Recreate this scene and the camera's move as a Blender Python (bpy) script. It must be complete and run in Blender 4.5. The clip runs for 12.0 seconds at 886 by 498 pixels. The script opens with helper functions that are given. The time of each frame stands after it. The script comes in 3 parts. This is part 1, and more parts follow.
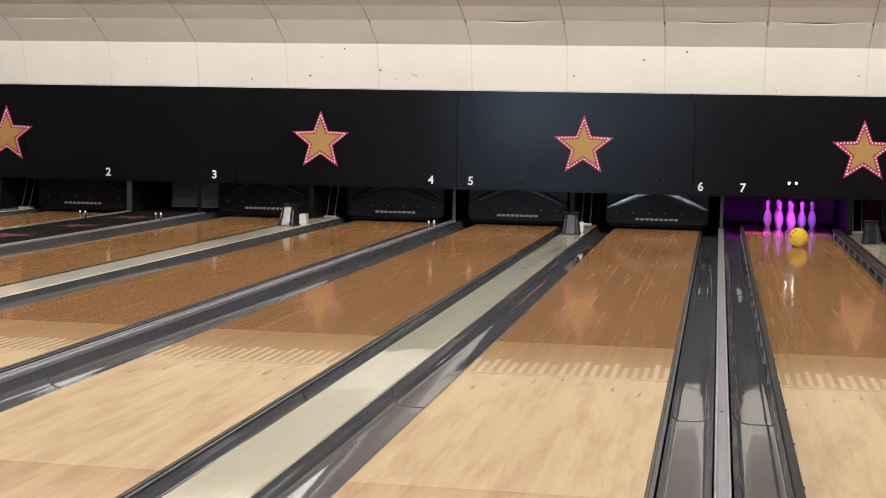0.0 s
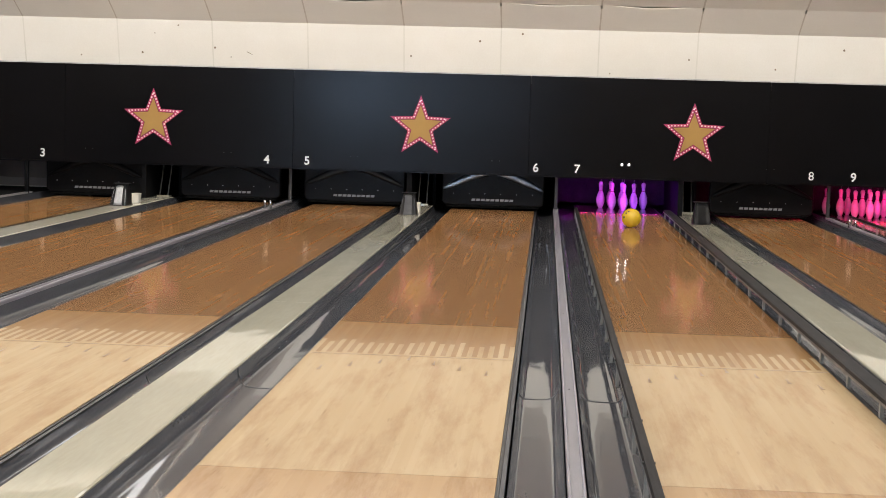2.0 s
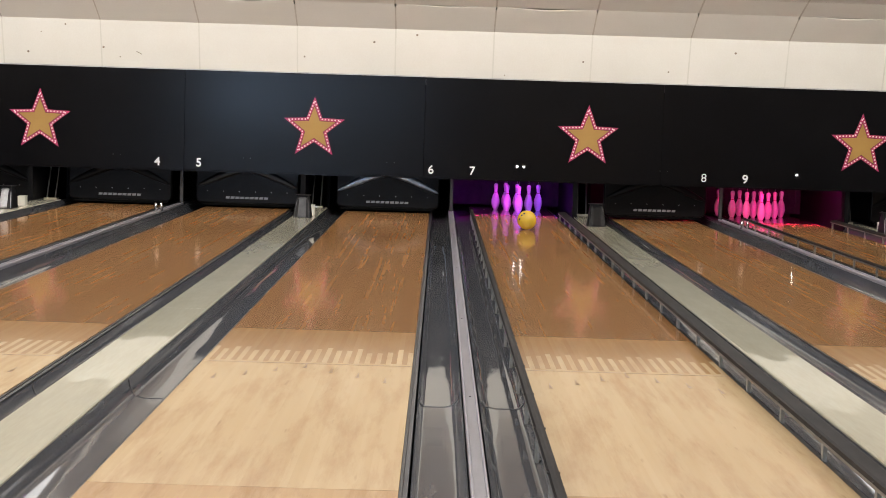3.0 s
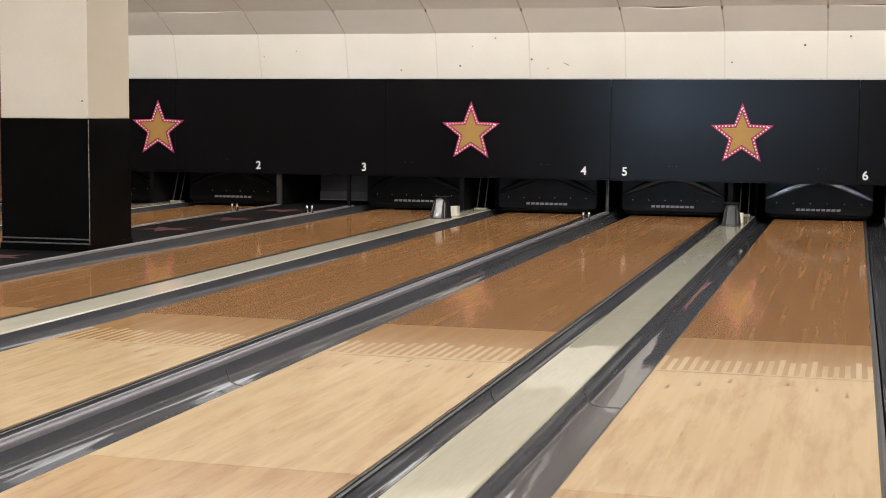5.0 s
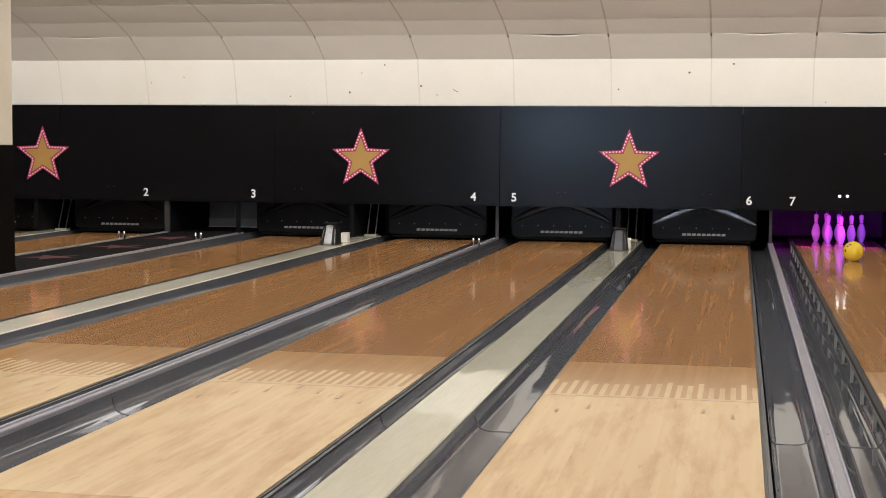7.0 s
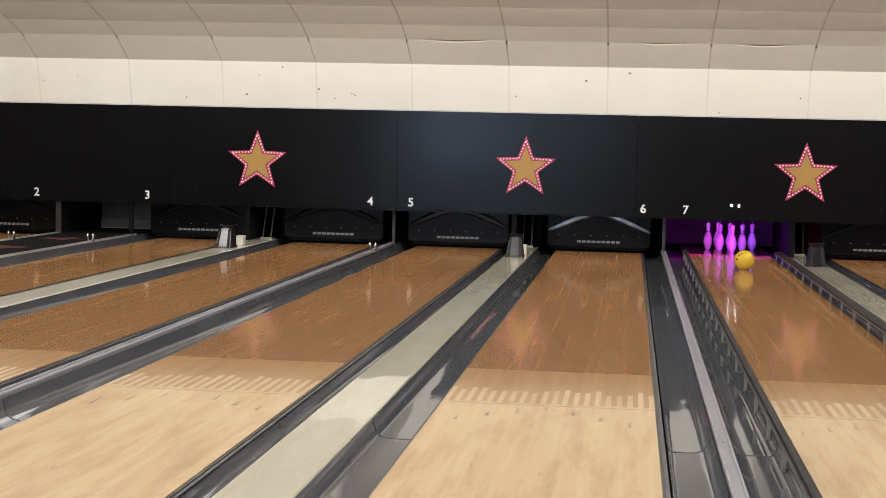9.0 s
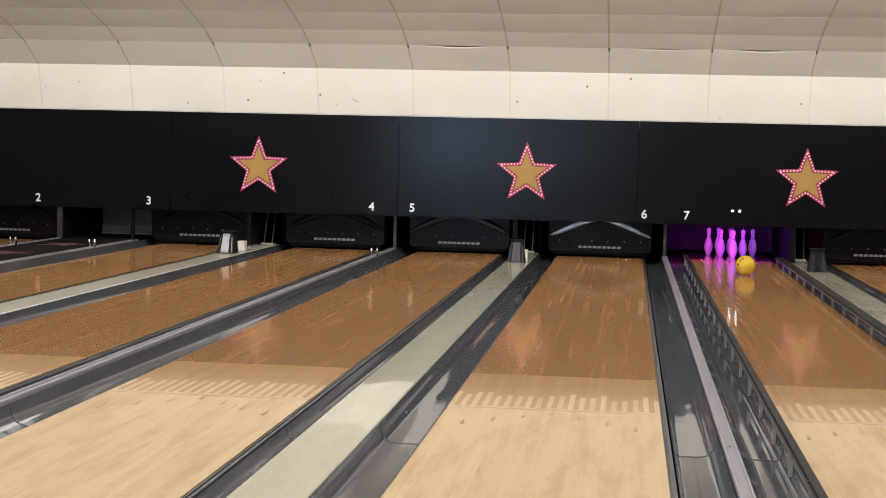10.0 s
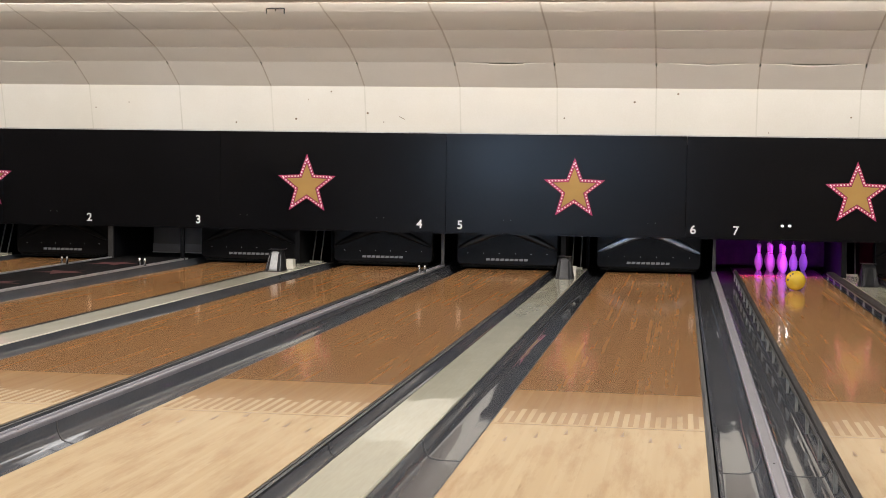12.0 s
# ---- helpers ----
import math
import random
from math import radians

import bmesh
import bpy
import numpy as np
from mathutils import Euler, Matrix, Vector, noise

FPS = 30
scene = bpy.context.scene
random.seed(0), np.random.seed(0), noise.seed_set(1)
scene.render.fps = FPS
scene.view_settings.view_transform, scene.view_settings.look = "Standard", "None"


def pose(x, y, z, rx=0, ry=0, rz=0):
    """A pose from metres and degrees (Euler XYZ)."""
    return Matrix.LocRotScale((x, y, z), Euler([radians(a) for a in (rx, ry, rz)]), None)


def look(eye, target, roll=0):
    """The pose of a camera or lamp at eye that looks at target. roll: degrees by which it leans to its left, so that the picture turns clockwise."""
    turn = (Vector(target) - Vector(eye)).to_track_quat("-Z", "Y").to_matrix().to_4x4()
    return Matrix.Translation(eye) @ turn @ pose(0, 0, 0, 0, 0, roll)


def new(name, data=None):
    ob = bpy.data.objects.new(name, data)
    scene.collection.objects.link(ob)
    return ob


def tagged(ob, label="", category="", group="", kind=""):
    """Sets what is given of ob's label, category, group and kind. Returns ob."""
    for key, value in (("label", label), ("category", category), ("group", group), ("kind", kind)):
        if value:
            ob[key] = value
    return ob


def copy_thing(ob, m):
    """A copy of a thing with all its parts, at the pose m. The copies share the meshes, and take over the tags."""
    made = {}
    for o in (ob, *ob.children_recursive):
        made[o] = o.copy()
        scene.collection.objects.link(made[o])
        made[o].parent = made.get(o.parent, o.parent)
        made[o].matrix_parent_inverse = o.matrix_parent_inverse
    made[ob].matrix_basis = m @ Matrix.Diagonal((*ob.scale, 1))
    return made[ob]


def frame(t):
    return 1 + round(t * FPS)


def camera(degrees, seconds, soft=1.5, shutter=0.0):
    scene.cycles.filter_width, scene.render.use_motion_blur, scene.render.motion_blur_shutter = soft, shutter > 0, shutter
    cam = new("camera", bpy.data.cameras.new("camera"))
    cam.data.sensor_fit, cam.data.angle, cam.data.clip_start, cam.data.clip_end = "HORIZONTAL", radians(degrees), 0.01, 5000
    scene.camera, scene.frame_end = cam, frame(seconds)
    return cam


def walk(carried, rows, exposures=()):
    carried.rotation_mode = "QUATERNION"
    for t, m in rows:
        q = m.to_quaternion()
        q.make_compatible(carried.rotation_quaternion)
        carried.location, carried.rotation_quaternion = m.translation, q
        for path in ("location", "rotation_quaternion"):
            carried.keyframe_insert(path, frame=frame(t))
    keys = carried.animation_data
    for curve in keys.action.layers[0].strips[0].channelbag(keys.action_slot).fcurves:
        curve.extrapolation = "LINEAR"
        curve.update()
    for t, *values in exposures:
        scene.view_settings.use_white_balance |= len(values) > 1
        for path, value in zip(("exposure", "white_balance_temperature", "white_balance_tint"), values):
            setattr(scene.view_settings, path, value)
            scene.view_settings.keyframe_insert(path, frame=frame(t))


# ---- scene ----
cam = camera(32.65, 12.0, soft=0.9)
PATH = [
    (0, look((0.747, -18.774, 1.289), (-1.030, -8.968, 0.459), 1.06)),
    (0.5, look((0.680, -18.775, 1.281), (-0.673, -8.910, 0.356), 1.09)),
    (1, look((0.659, -18.755, 1.282), (-0.485, -8.862, 0.376), 1.38)),
    (1.5, look((0.669, -18.753, 1.280), (-0.272, -8.840, 0.363), 1.46)),
    (2, look((0.660, -18.733, 1.274), (-0.001, -8.798, 0.345), 1.64)),
    (2.5, look((0.667, -18.640, 1.266), (0.298, -8.690, 0.338), 1.88)),
    (3, look((0.630, -18.593, 1.278), (0.674, -8.634, 0.377), 1.79)),
    (3.5, look((0.540, -18.580, 1.262), (0.378, -8.625, 0.328), 0.69)),
    (3.7, look((0.534, -18.590, 1.266), (-0.161, -8.656, 0.357), 0.39)),
    (5.3, look((0.394, -18.525, 1.262), (-2.257, -8.924, 0.368), 0.35)),
    (5.5, look((0.404, -18.523, 1.271), (-2.206, -8.911, 0.383), 0.08)),
    (6, look((0.400, -18.511, 1.265), (-2.021, -8.844, 0.435), 0.20)),
    (6.5, look((0.416, -18.536, 1.273), (-1.767, -8.807, 0.507), 0.25)),
    (7, look((0.413, -18.526, 1.257), (-1.500, -8.737, 0.546), 0.42)),
    (7.5, look((0.405, -18.529, 1.271), (-1.256, -8.692, 0.578), 0.64)),
    (7.7, look((0.400, -18.519, 1.282), (-1.169, -8.667, 0.585), 0.68)),
    (9.3, look((0.372, -18.512, 1.267), (-0.827, -8.607, 0.600), 1.39)),
    (9.5, look((0.380, -18.515, 1.268), (-0.822, -8.609, 0.611), 1.34)),
    (10, look((0.338, -18.536, 1.266), (-0.869, -8.629, 0.627), 1.34)),
    (10.5, look((0.338, -18.529, 1.266), (-0.940, -8.631, 0.637), 1.23)),
    (11, look((0.374, -18.522, 1.268), (-1.012, -8.637, 0.654), 1.12)),
    (11.5, look((0.410, -18.509, 1.268), (-1.080, -8.637, 0.686), 1.02)),
    (12, look((0.387, -18.530, 1.265), (-1.163, -8.665, 0.733), 0.88)),
]
walk(cam, PATH)

# ---- world and light ----
world = bpy.data.worlds.new("world")
scene.world = world
world.use_nodes = True
world.node_tree.nodes["Background"].inputs[0].default_value = (0.9, 0.8, 0.7, 1)
world.node_tree.nodes["Background"].inputs[1].default_value = 0.02
scene.view_settings.exposure = 0.0
LAMP_POWER = 172.0      # ceiling panels over the lanes
COVE_POWER = 310.0     # tubes hidden in the cove before the upper wall
PIT_POWER = 100.0       # coloured bars over the pin decks


# ---- materials ----
def material(name, colour, rough=0.5, metal=0.0, spec=0.5, emit=None, strength=0.0):
    m = bpy.data.materials.new(name)
    m.use_nodes = True
    b = m.node_tree.nodes["Principled BSDF"]
    b.inputs["Base Color"].default_value = (*colour, 1)
    b.inputs["Roughness"].default_value = rough
    b.inputs["Metallic"].default_value = metal
    b.inputs["Specular IOR Level"].default_value = spec
    if emit:
        b.inputs["Emission Color"].default_value = (*emit, 1)
        b.inputs["Emission Strength"].default_value = strength
    return m


def node(m, kind, **inputs):
    n = m.node_tree.nodes.new(kind)
    for key, value in inputs.items():
        n.inputs[key.replace("_", " ")].default_value = value
    return n


def link(m, a, b):
    m.node_tree.links.new(a, b)


def mottle(m, a, b, scale=3.0, stretch=(1, 1, 1), bump=0.0, fine=80.0, rough=None, contrast=(0.35, 0.65)):
    """Two scales of noise between two colours, a fine relief, and a varied gloss."""
    shader = m.node_tree.nodes["Principled BSDF"]
    coords = node(m, "ShaderNodeTexCoord")
    mapping = node(m, "ShaderNodeMapping", Scale=stretch)
    link(m, coords.outputs["Object"], mapping.inputs["Vector"])
    big = node(m, "ShaderNodeTexNoise", Scale=scale, Detail=6.0, Roughness=0.6)
    small = node(m, "ShaderNodeTexNoise", Scale=fine, Detail=3.0)
    for n in (big, small):
        link(m, mapping.outputs["Vector"], n.inputs["Vector"])
    both = node(m, "ShaderNodeMath")
    both.operation = "MULTIPLY_ADD"
    both.inputs[1].default_value = 0.3
    link(m, small.outputs["Fac"], both.inputs[0])
    less = node(m, "ShaderNodeMath")
    less.operation = "MULTIPLY"
    less.inputs[1].default_value = 0.7
    link(m, big.outputs["Fac"], less.inputs[0])
    link(m, less.outputs[0], both.inputs[2])
    ramp = node(m, "ShaderNodeValToRGB")
    ramp.color_ramp.elements[0].position, ramp.color_ramp.elements[1].position = contrast
    ramp.color_ramp.elements[0].color, ramp.color_ramp.elements[1].color = (*a, 1), (*b, 1)
    link(m, both.outputs[0], ramp.inputs["Fac"])
    link(m, ramp.outputs["Color"], shader.inputs["Base Color"])
    if rough:
        spread = node(m, "ShaderNodeMapRange", To_Min=rough[0], To_Max=rough[1])
        link(m, both.outputs[0], spread.inputs["Value"])
        link(m, spread.outputs[0], shader.inputs["Roughness"])
    if bump:
        relief = node(m, "ShaderNodeBump", Strength=bump, Distance=0.004)
        link(m, small.outputs["Fac"], relief.inputs["Height"])
        link(m, relief.outputs["Normal"], shader.inputs["Normal"])
    return m


def ripple(m, across, along, height, seed=0.0):
    """Slow waves in a moulded sheet, which bend what it mirrors."""
    geo = node(m, "ShaderNodeNewGeometry")
    mapping = node(m, "ShaderNodeMapping", Scale=(across, along, 1), Location=(seed, seed * 0.7, 0))
    link(m, geo.outputs["Position"], mapping.inputs["Vector"])
    waves = node(m, "ShaderNodeTexNoise", Scale=1.0, Detail=1.5, Roughness=0.45)
    link(m, mapping.outputs["Vector"], waves.inputs["Vector"])
    relief = node(m, "ShaderNodeBump", Strength=1.0, Distance=height)
    link(m, waves.outputs["Fac"], relief.inputs["Height"])
    link(m, relief.outputs["Normal"], m.node_tree.nodes["Principled BSDF"].inputs["Normal"])
    return m


def board_wood(name, dark, light, stain, stain_amount, rough, spread=0.35, film_share=0.3):
    """Oiled lane boards: each its own tone, long grain, worn stains drawn out along the lane."""
    m = material(name, light, 0.6, spec=0.0)
    shader = m.node_tree.nodes["Principled BSDF"]
    info = node(m, "ShaderNodeObjectInfo")
    geo = node(m, "ShaderNodeNewGeometry")
    shift = node(m, "ShaderNodeVectorMath")
    shift.operation = "MULTIPLY_ADD"
    link(m, info.outputs["Random"], shift.inputs[0])
    shift.inputs[1].default_value = (31.0, 57.0, 13.0)
    link(m, geo.outputs["Position"], shift.inputs[2])
    grain_map = node(m, "ShaderNodeMapping", Scale=(24, 0.8, 1))
    link(m, shift.outputs[0], grain_map.inputs["Vector"])
    grain = node(m, "ShaderNodeTexNoise", Scale=1.0, Detail=1.0, Roughness=0.45)
    link(m, grain_map.outputs["Vector"], grain.inputs["Vector"])
    tone = node(m, "ShaderNodeMath")
    tone.operation = "MULTIPLY_ADD"
    tone.inputs[1].default_value = spread
    link(m, info.outputs["Random"], tone.inputs[0])
    half = node(m, "ShaderNodeMath")
    half.operation = "MULTIPLY"
    half.inputs[1].default_value = 0.7
    link(m, grain.outputs["Fac"], half.inputs[0])
    link(m, half.outputs[0], tone.inputs[2])
    ramp = node(m, "ShaderNodeValToRGB")
    ramp.color_ramp.elements[0].position, ramp.color_ramp.elements[1].position = 0.0, 1.0
    ramp.color_ramp.elements[0].color, ramp.color_ramp.elements[1].color = (*dark, 1), (*light, 1)
    link(m, tone.outputs[0], ramp.inputs["Fac"])
    wear_map = node(m, "ShaderNodeMapping", Scale=(8.0, 1.0, 1))
    link(m, geo.outputs["Position"], wear_map.inputs["Vector"])
    wear = node(m, "ShaderNodeTexNoise", Scale=1.0, Detail=7.0, Roughness=0.68)
    link(m, wear_map.outputs["Vector"], wear.inputs["Vector"])
    spots = node(m, "ShaderNodeMapRange", From_Min=0.47, From_Max=0.72, To_Min=0.0, To_Max=stain_amount)
    link(m, wear.outputs["Fac"], spots.inputs["Value"])
    mix = node(m, "ShaderNodeMix")
    mix.data_type = "RGBA"
    link(m, spots.outputs[0], mix.inputs["Factor"])
    link(m, ramp.outputs["Color"], mix.inputs["A"])
    mix.inputs["B"].default_value = (*stain, 1)
    # short dark flecks along the grain
    fleck_map = node(m, "ShaderNodeMapping", Scale=(30, 4.0, 1))
    link(m, shift.outputs[0], fleck_map.inputs["Vector"])
    fleck = node(m, "ShaderNodeTexNoise", Scale=1.0, Detail=2.0)
    link(m, fleck_map.outputs["Vector"], fleck.inputs["Vector"])
    fleck_on = node(m, "ShaderNodeMapRange", From_Min=0.67, From_Max=0.8, To_Min=0.0, To_Max=stain_amount * 0.6)
    link(m, fleck.outputs["Fac"], fleck_on.inputs["Value"])
    mix2 = node(m, "ShaderNodeMix")
    mix2.data_type = "RGBA"
    link(m, fleck_on.outputs[0], mix2.inputs["Factor"])
    link(m, mix.outputs["Result"], mix2.inputs["A"])
    mix2.inputs["B"].default_value = (stain[0] * 0.7, stain[1] * 0.7, stain[2] * 0.7, 1)
    link(m, mix2.outputs["Result"], shader.inputs["Base Color"])
    gloss = node(m, "ShaderNodeMapRange", From_Min=0.3, From_Max=0.7, To_Min=rough * 0.8, To_Max=rough * 1.35)
    link(m, wear.outputs["Fac"], gloss.inputs["Value"])
    # lane oil: a clear glossy film over the wood
    film = node(m, "ShaderNodeBsdfGlossy")
    link(m, gloss.outputs[0], film.inputs["Roughness"])
    coat = node(m, "ShaderNodeMixShader", Fac=film_share)
    link(m, shader.outputs[0], coat.inputs[1])
    link(m, film.outputs[0], coat.inputs[2])
    link(m, coat.outputs[0], m.node_tree.nodes["Material Output"].inputs["Surface"])
    swell_map = node(m, "ShaderNodeMapping", Scale=(9.0, 2.2, 1))
    link(m, geo.outputs["Position"], swell_map.inputs["Vector"])
    low = node(m, "ShaderNodeTexNoise", Scale=1.0, Detail=1.0)
    link(m, swell_map.outputs["Vector"], low.inputs["Vector"])
    swell = node(m, "ShaderNodeBump", Strength=0.068, Distance=0.012)
    link(m, low.outputs["Fac"], swell.inputs["Height"])
    link(m, swell.outputs["Normal"], film.inputs["Normal"])
    return m


MAPLE = board_wood("oiled_maple", (0.61, 0.435, 0.235), (0.74, 0.565, 0.345), (0.42, 0.225, 0.095), 0.65, 0.14, 0.25)
HONEY = board_wood("honey_maple", (0.53, 0.335, 0.16), (0.65, 0.45, 0.245), (0.35, 0.17, 0.065), 0.85, 0.14, 0.25)
MIDWOOD = board_wood("amber_maple", (0.42, 0.235, 0.1), (0.55, 0.335, 0.16), (0.33, 0.165, 0.065), 0.35, 0.09, 0.35, 0.38)
PINE = board_wood("amber_pine", (0.35, 0.171, 0.068), (0.52, 0.28, 0.12), (0.27, 0.126, 0.048), 0.3, 0.085, 0.3, 0.5)
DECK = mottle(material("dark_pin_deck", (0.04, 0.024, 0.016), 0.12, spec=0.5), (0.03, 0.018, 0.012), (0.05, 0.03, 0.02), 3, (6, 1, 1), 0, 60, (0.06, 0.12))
GUTTER = ripple(mottle(material("grey_gutter_plastic", (0.105, 0.109, 0.122), 0.04, spec=0.45), (0.085, 0.089, 0.102), (0.125, 0.129, 0.142), 1.5, (4, 0.6, 1), 0, 60, (0.0, 0.09)), 5.0, 1.5, 0.0035)
LEDGE = mottle(material("dark_grey_ledge", (0.055, 0.055, 0.06), 0.4), (0.04, 0.04, 0.045), (0.075, 0.075, 0.08), 3, (6, 1, 1))
LIP = mottle(material("black_edge_strip", (0.02, 0.02, 0.02), 0.4), (0.012, 0.011, 0.01), (0.04, 0.035, 0.03), 4, (4, 1, 1))
CAP = mottle(material("lilac_grey_capping", (0.26, 0.25, 0.285), 0.35), (0.2, 0.195, 0.22), (0.31, 0.3, 0.335), 3, (10, 1, 1), 0.02, 50, (0.22, 0.4))
CAP_EDGE = mottle(material("pale_capping_edge", (0.34, 0.33, 0.37), 0.35), (0.27, 0.26, 0.3), (0.4, 0.39, 0.43), 4, (8, 1, 1))
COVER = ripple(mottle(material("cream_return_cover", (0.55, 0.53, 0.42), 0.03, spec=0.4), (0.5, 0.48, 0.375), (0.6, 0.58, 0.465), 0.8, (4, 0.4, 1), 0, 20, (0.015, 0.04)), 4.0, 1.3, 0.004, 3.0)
# COVER with the bright reflection on the left tracks put into its colour
SHEEN_COVER = ripple(mottle(material("sheen_cream_cover", (0.76, 0.73, 0.6), 0.03, spec=0.4), (0.71, 0.68, 0.55), (0.8, 0.77, 0.64), 0.8, (4, 0.4, 1), 0, 20, (0.015, 0.04)), 4.0, 1.3, 0.004, 3.0)
MASK = mottle(material("black_mask_panel", (0.004, 0.0038, 0.0044), 0.2, spec=0.11), (0.0036, 0.0034, 0.004), (0.0048, 0.0046, 0.0055), 1.5, (1, 1, 1), 0, 25, (0.17, 0.21))
GOLD = mottle(material("mustard_star_print", (0.39, 0.22, 0.05), 0.5), (0.37, 0.205, 0.046), (0.41, 0.235, 0.055), 6)
PINK = material("crimson_star_border", (0.42, 0.022, 0.11), 0.5)
MAROON = material("maroon_star_outline", (0.09, 0.008, 0.015), 0.5)
DOT = material("pale_pink_bulb_print", (0.92, 0.74, 0.78), 0.5)
WHITE_TRIM = mottle(material("pale_metal_trim", (0.5, 0.49, 0.5), 0.3), (0.4, 0.39, 0.4), (0.58, 0.57, 0.58), 4)
WHITE_PRINT = material("white_print", (0.85, 0.85, 0.85), 0.5)
PLASTER = mottle(material("white_wall_panel", (0.71, 0.69, 0.635), 0.6), (0.67, 0.645, 0.585), (0.73, 0.71, 0.66), 0.9, (1, 1, 1), 0.03, 60)
CREAM = mottle(material("cream_column_paint", (0.74, 0.67, 0.54), 0.5), (0.7, 0.63, 0.5), (0.76, 0.69, 0.57), 1.5, (1, 1, 1), 0.03, 60)
CEILING = mottle(material("cream_ceiling_panel", (0.7, 0.65, 0.585), 0.6), (0.66, 0.61, 0.545), (0.72, 0.675, 0.61), 0.8, (1, 1, 1), 0.03, 60)
GREY_PANEL = mottle(material("warm_grey_panel", (0.7, 0.66, 0.6), 0.6), (0.67, 0.63, 0.57), (0.73, 0.69, 0.63), 0.9, (1, 1, 1), 0.03, 60)
EDGE_BEAD = mottle(material("chipped_bead", (0.2, 0.18, 0.15), 0.6), (0.01, 0.01, 0.01), (0.4, 0.36, 0.3), 25)
VOID = material("dark_void", (0.015, 0.012, 0.01), 0.9)
SHELL = mottle(material("black_gloss_shell", (0.005, 0.0046, 0.0048), 0.25, spec=0.08), (0.0035, 0.0032, 0.0034), (0.007, 0.0064, 0.0067), 3, (1, 1, 1), 0, 40, (0.25, 0.38))
PIT = mottle(material("black_pit_lining", (0.007, 0.0068, 0.0075), 0.7, spec=0.08), (0.005, 0.005, 0.0055), (0.01, 0.01, 0.0115), 4)
CURTAIN = mottle(material("dark_curtain_cloth", (0.03, 0.03, 0.033), 0.9, spec=0.1), (0.02, 0.02, 0.022), (0.04, 0.04, 0.044), 6)
CHROME = material("brushed_chrome", (0.7, 0.7, 0.7), 0.22, 1.0)
HOOD = mottle(material("grey_gloss_hood", (0.15, 0.155, 0.17), 0.25, spec=0.6), (0.12, 0.125, 0.138), (0.18, 0.186, 0.203), 5, (1, 1, 1), 0, 60, (0.14, 0.26))
DARK_HOOD = mottle(material("charcoal_hood_plastic", (0.016, 0.016, 0.018), 0.4, spec=0.15), (0.011, 0.011, 0.012), (0.024, 0.024, 0.027), 5)
LETTER = material("silver_print", (0.5, 0.5, 0.52), 0.4)
MARK = material("dull_silver_print", (0.2, 0.2, 0.205), 0.4)
RAIL = mottle(material("charcoal_rail_plastic", (0.022, 0.02, 0.02), 0.6, spec=0.15), (0.014, 0.013, 0.013), (0.034, 0.031, 0.031), 4, (3, 1, 1))
RAIL_EDGE = mottle(material("scuffed_rail_edge", (0.11, 0.108, 0.105), 0.4), (0.06, 0.058, 0.056), (0.17, 0.165, 0.16), 6, (3, 1, 1))
FRONT_POST = mottle(material("dull_grey_post_paint", (0.028, 0.026, 0.025), 0.5), (0.019, 0.018, 0.017), (0.038, 0.035, 0.034), 6)
STEEL_HOOD = mottle(material("bright_steel_hood", (0.62, 0.63, 0.66), 0.42, 1.0), (0.5, 0.51, 0.54), (0.7, 0.71, 0.74), 6, (1, 1, 1), 0, 50, (0.38, 0.5))
POLE = mottle(material("pale_steel_pole", (0.2, 0.195, 0.185), 0.4, 0.5), (0.15, 0.146, 0.138), (0.25, 0.244, 0.232), 8)
SERVICE = mottle(material("grey_service_paint", (0.2, 0.175, 0.155), 0.6), (0.17, 0.148, 0.13), (0.23, 0.2, 0.18), 3)
SERVICE_KICK = mottle(material("pale_grey_kick_board", (0.3, 0.27, 0.245), 0.6), (0.26, 0.235, 0.21), (0.34, 0.305, 0.28), 3)
FOOT = material("matte_black_rubber", (0.006, 0.006, 0.006), 0.95, spec=0.0)
LENS_OFF = material("unlit_lamp_lens", (0.16, 0.19, 0.17), 0.25)
STRING = material("grey_pin_string", (0.3, 0.3, 0.3), 0.8)
EDGE = mottle(material("dark_edge_board", (0.005, 0.005, 0.006), 0.6, spec=0.06), (0.004, 0.004, 0.0045), (0.008, 0.008, 0.009), 5)
BACKING = mottle(material("taupe_joint_backing", (0.52, 0.46, 0.39), 0.9), (0.47, 0.415, 0.35), (0.57, 0.505, 0.43), 3)
WALL_BACK = mottle(material("pale_joint_backing", (0.62, 0.6, 0.54), 0.9), (0.58, 0.56, 0.5), (0.66, 0.64, 0.58), 3)
WALK_CAP = mottle(material("dull_steel_capping", (0.43, 0.43, 0.45), 0.3, 0.3), (0.35, 0.35, 0.37), (0.5, 0.5, 0.52), 4, (6, 1, 1))
POST = mottle(material("grey_rail_post", (0.22, 0.22, 0.205), 0.4), (0.15, 0.15, 0.14), (0.3, 0.3, 0.28), 8)
# bluish bright tone that paints the highlight onto lane 6's black guard
ARCH_GLINT = mottle(material("arch_glint_metal", (0.24, 0.29, 0.36), 0.3, 1.0), (0.12, 0.15, 0.19), (0.32, 0.38, 0.47), 5, (1, 1, 1), 0, 30, (0.2, 0.42))
SEMI = mottle(material("black_gloss_ridge", (0.004, 0.004, 0.005), 0.3, spec=0.3), (0.003, 0.003, 0.004), (0.006, 0.006, 0.007), 5, (1, 1, 1), 0, 30, (0.2, 0.45))
PIN_WHITE = material("white_pin_coating", (0.82, 0.8, 0.77), 0.2)
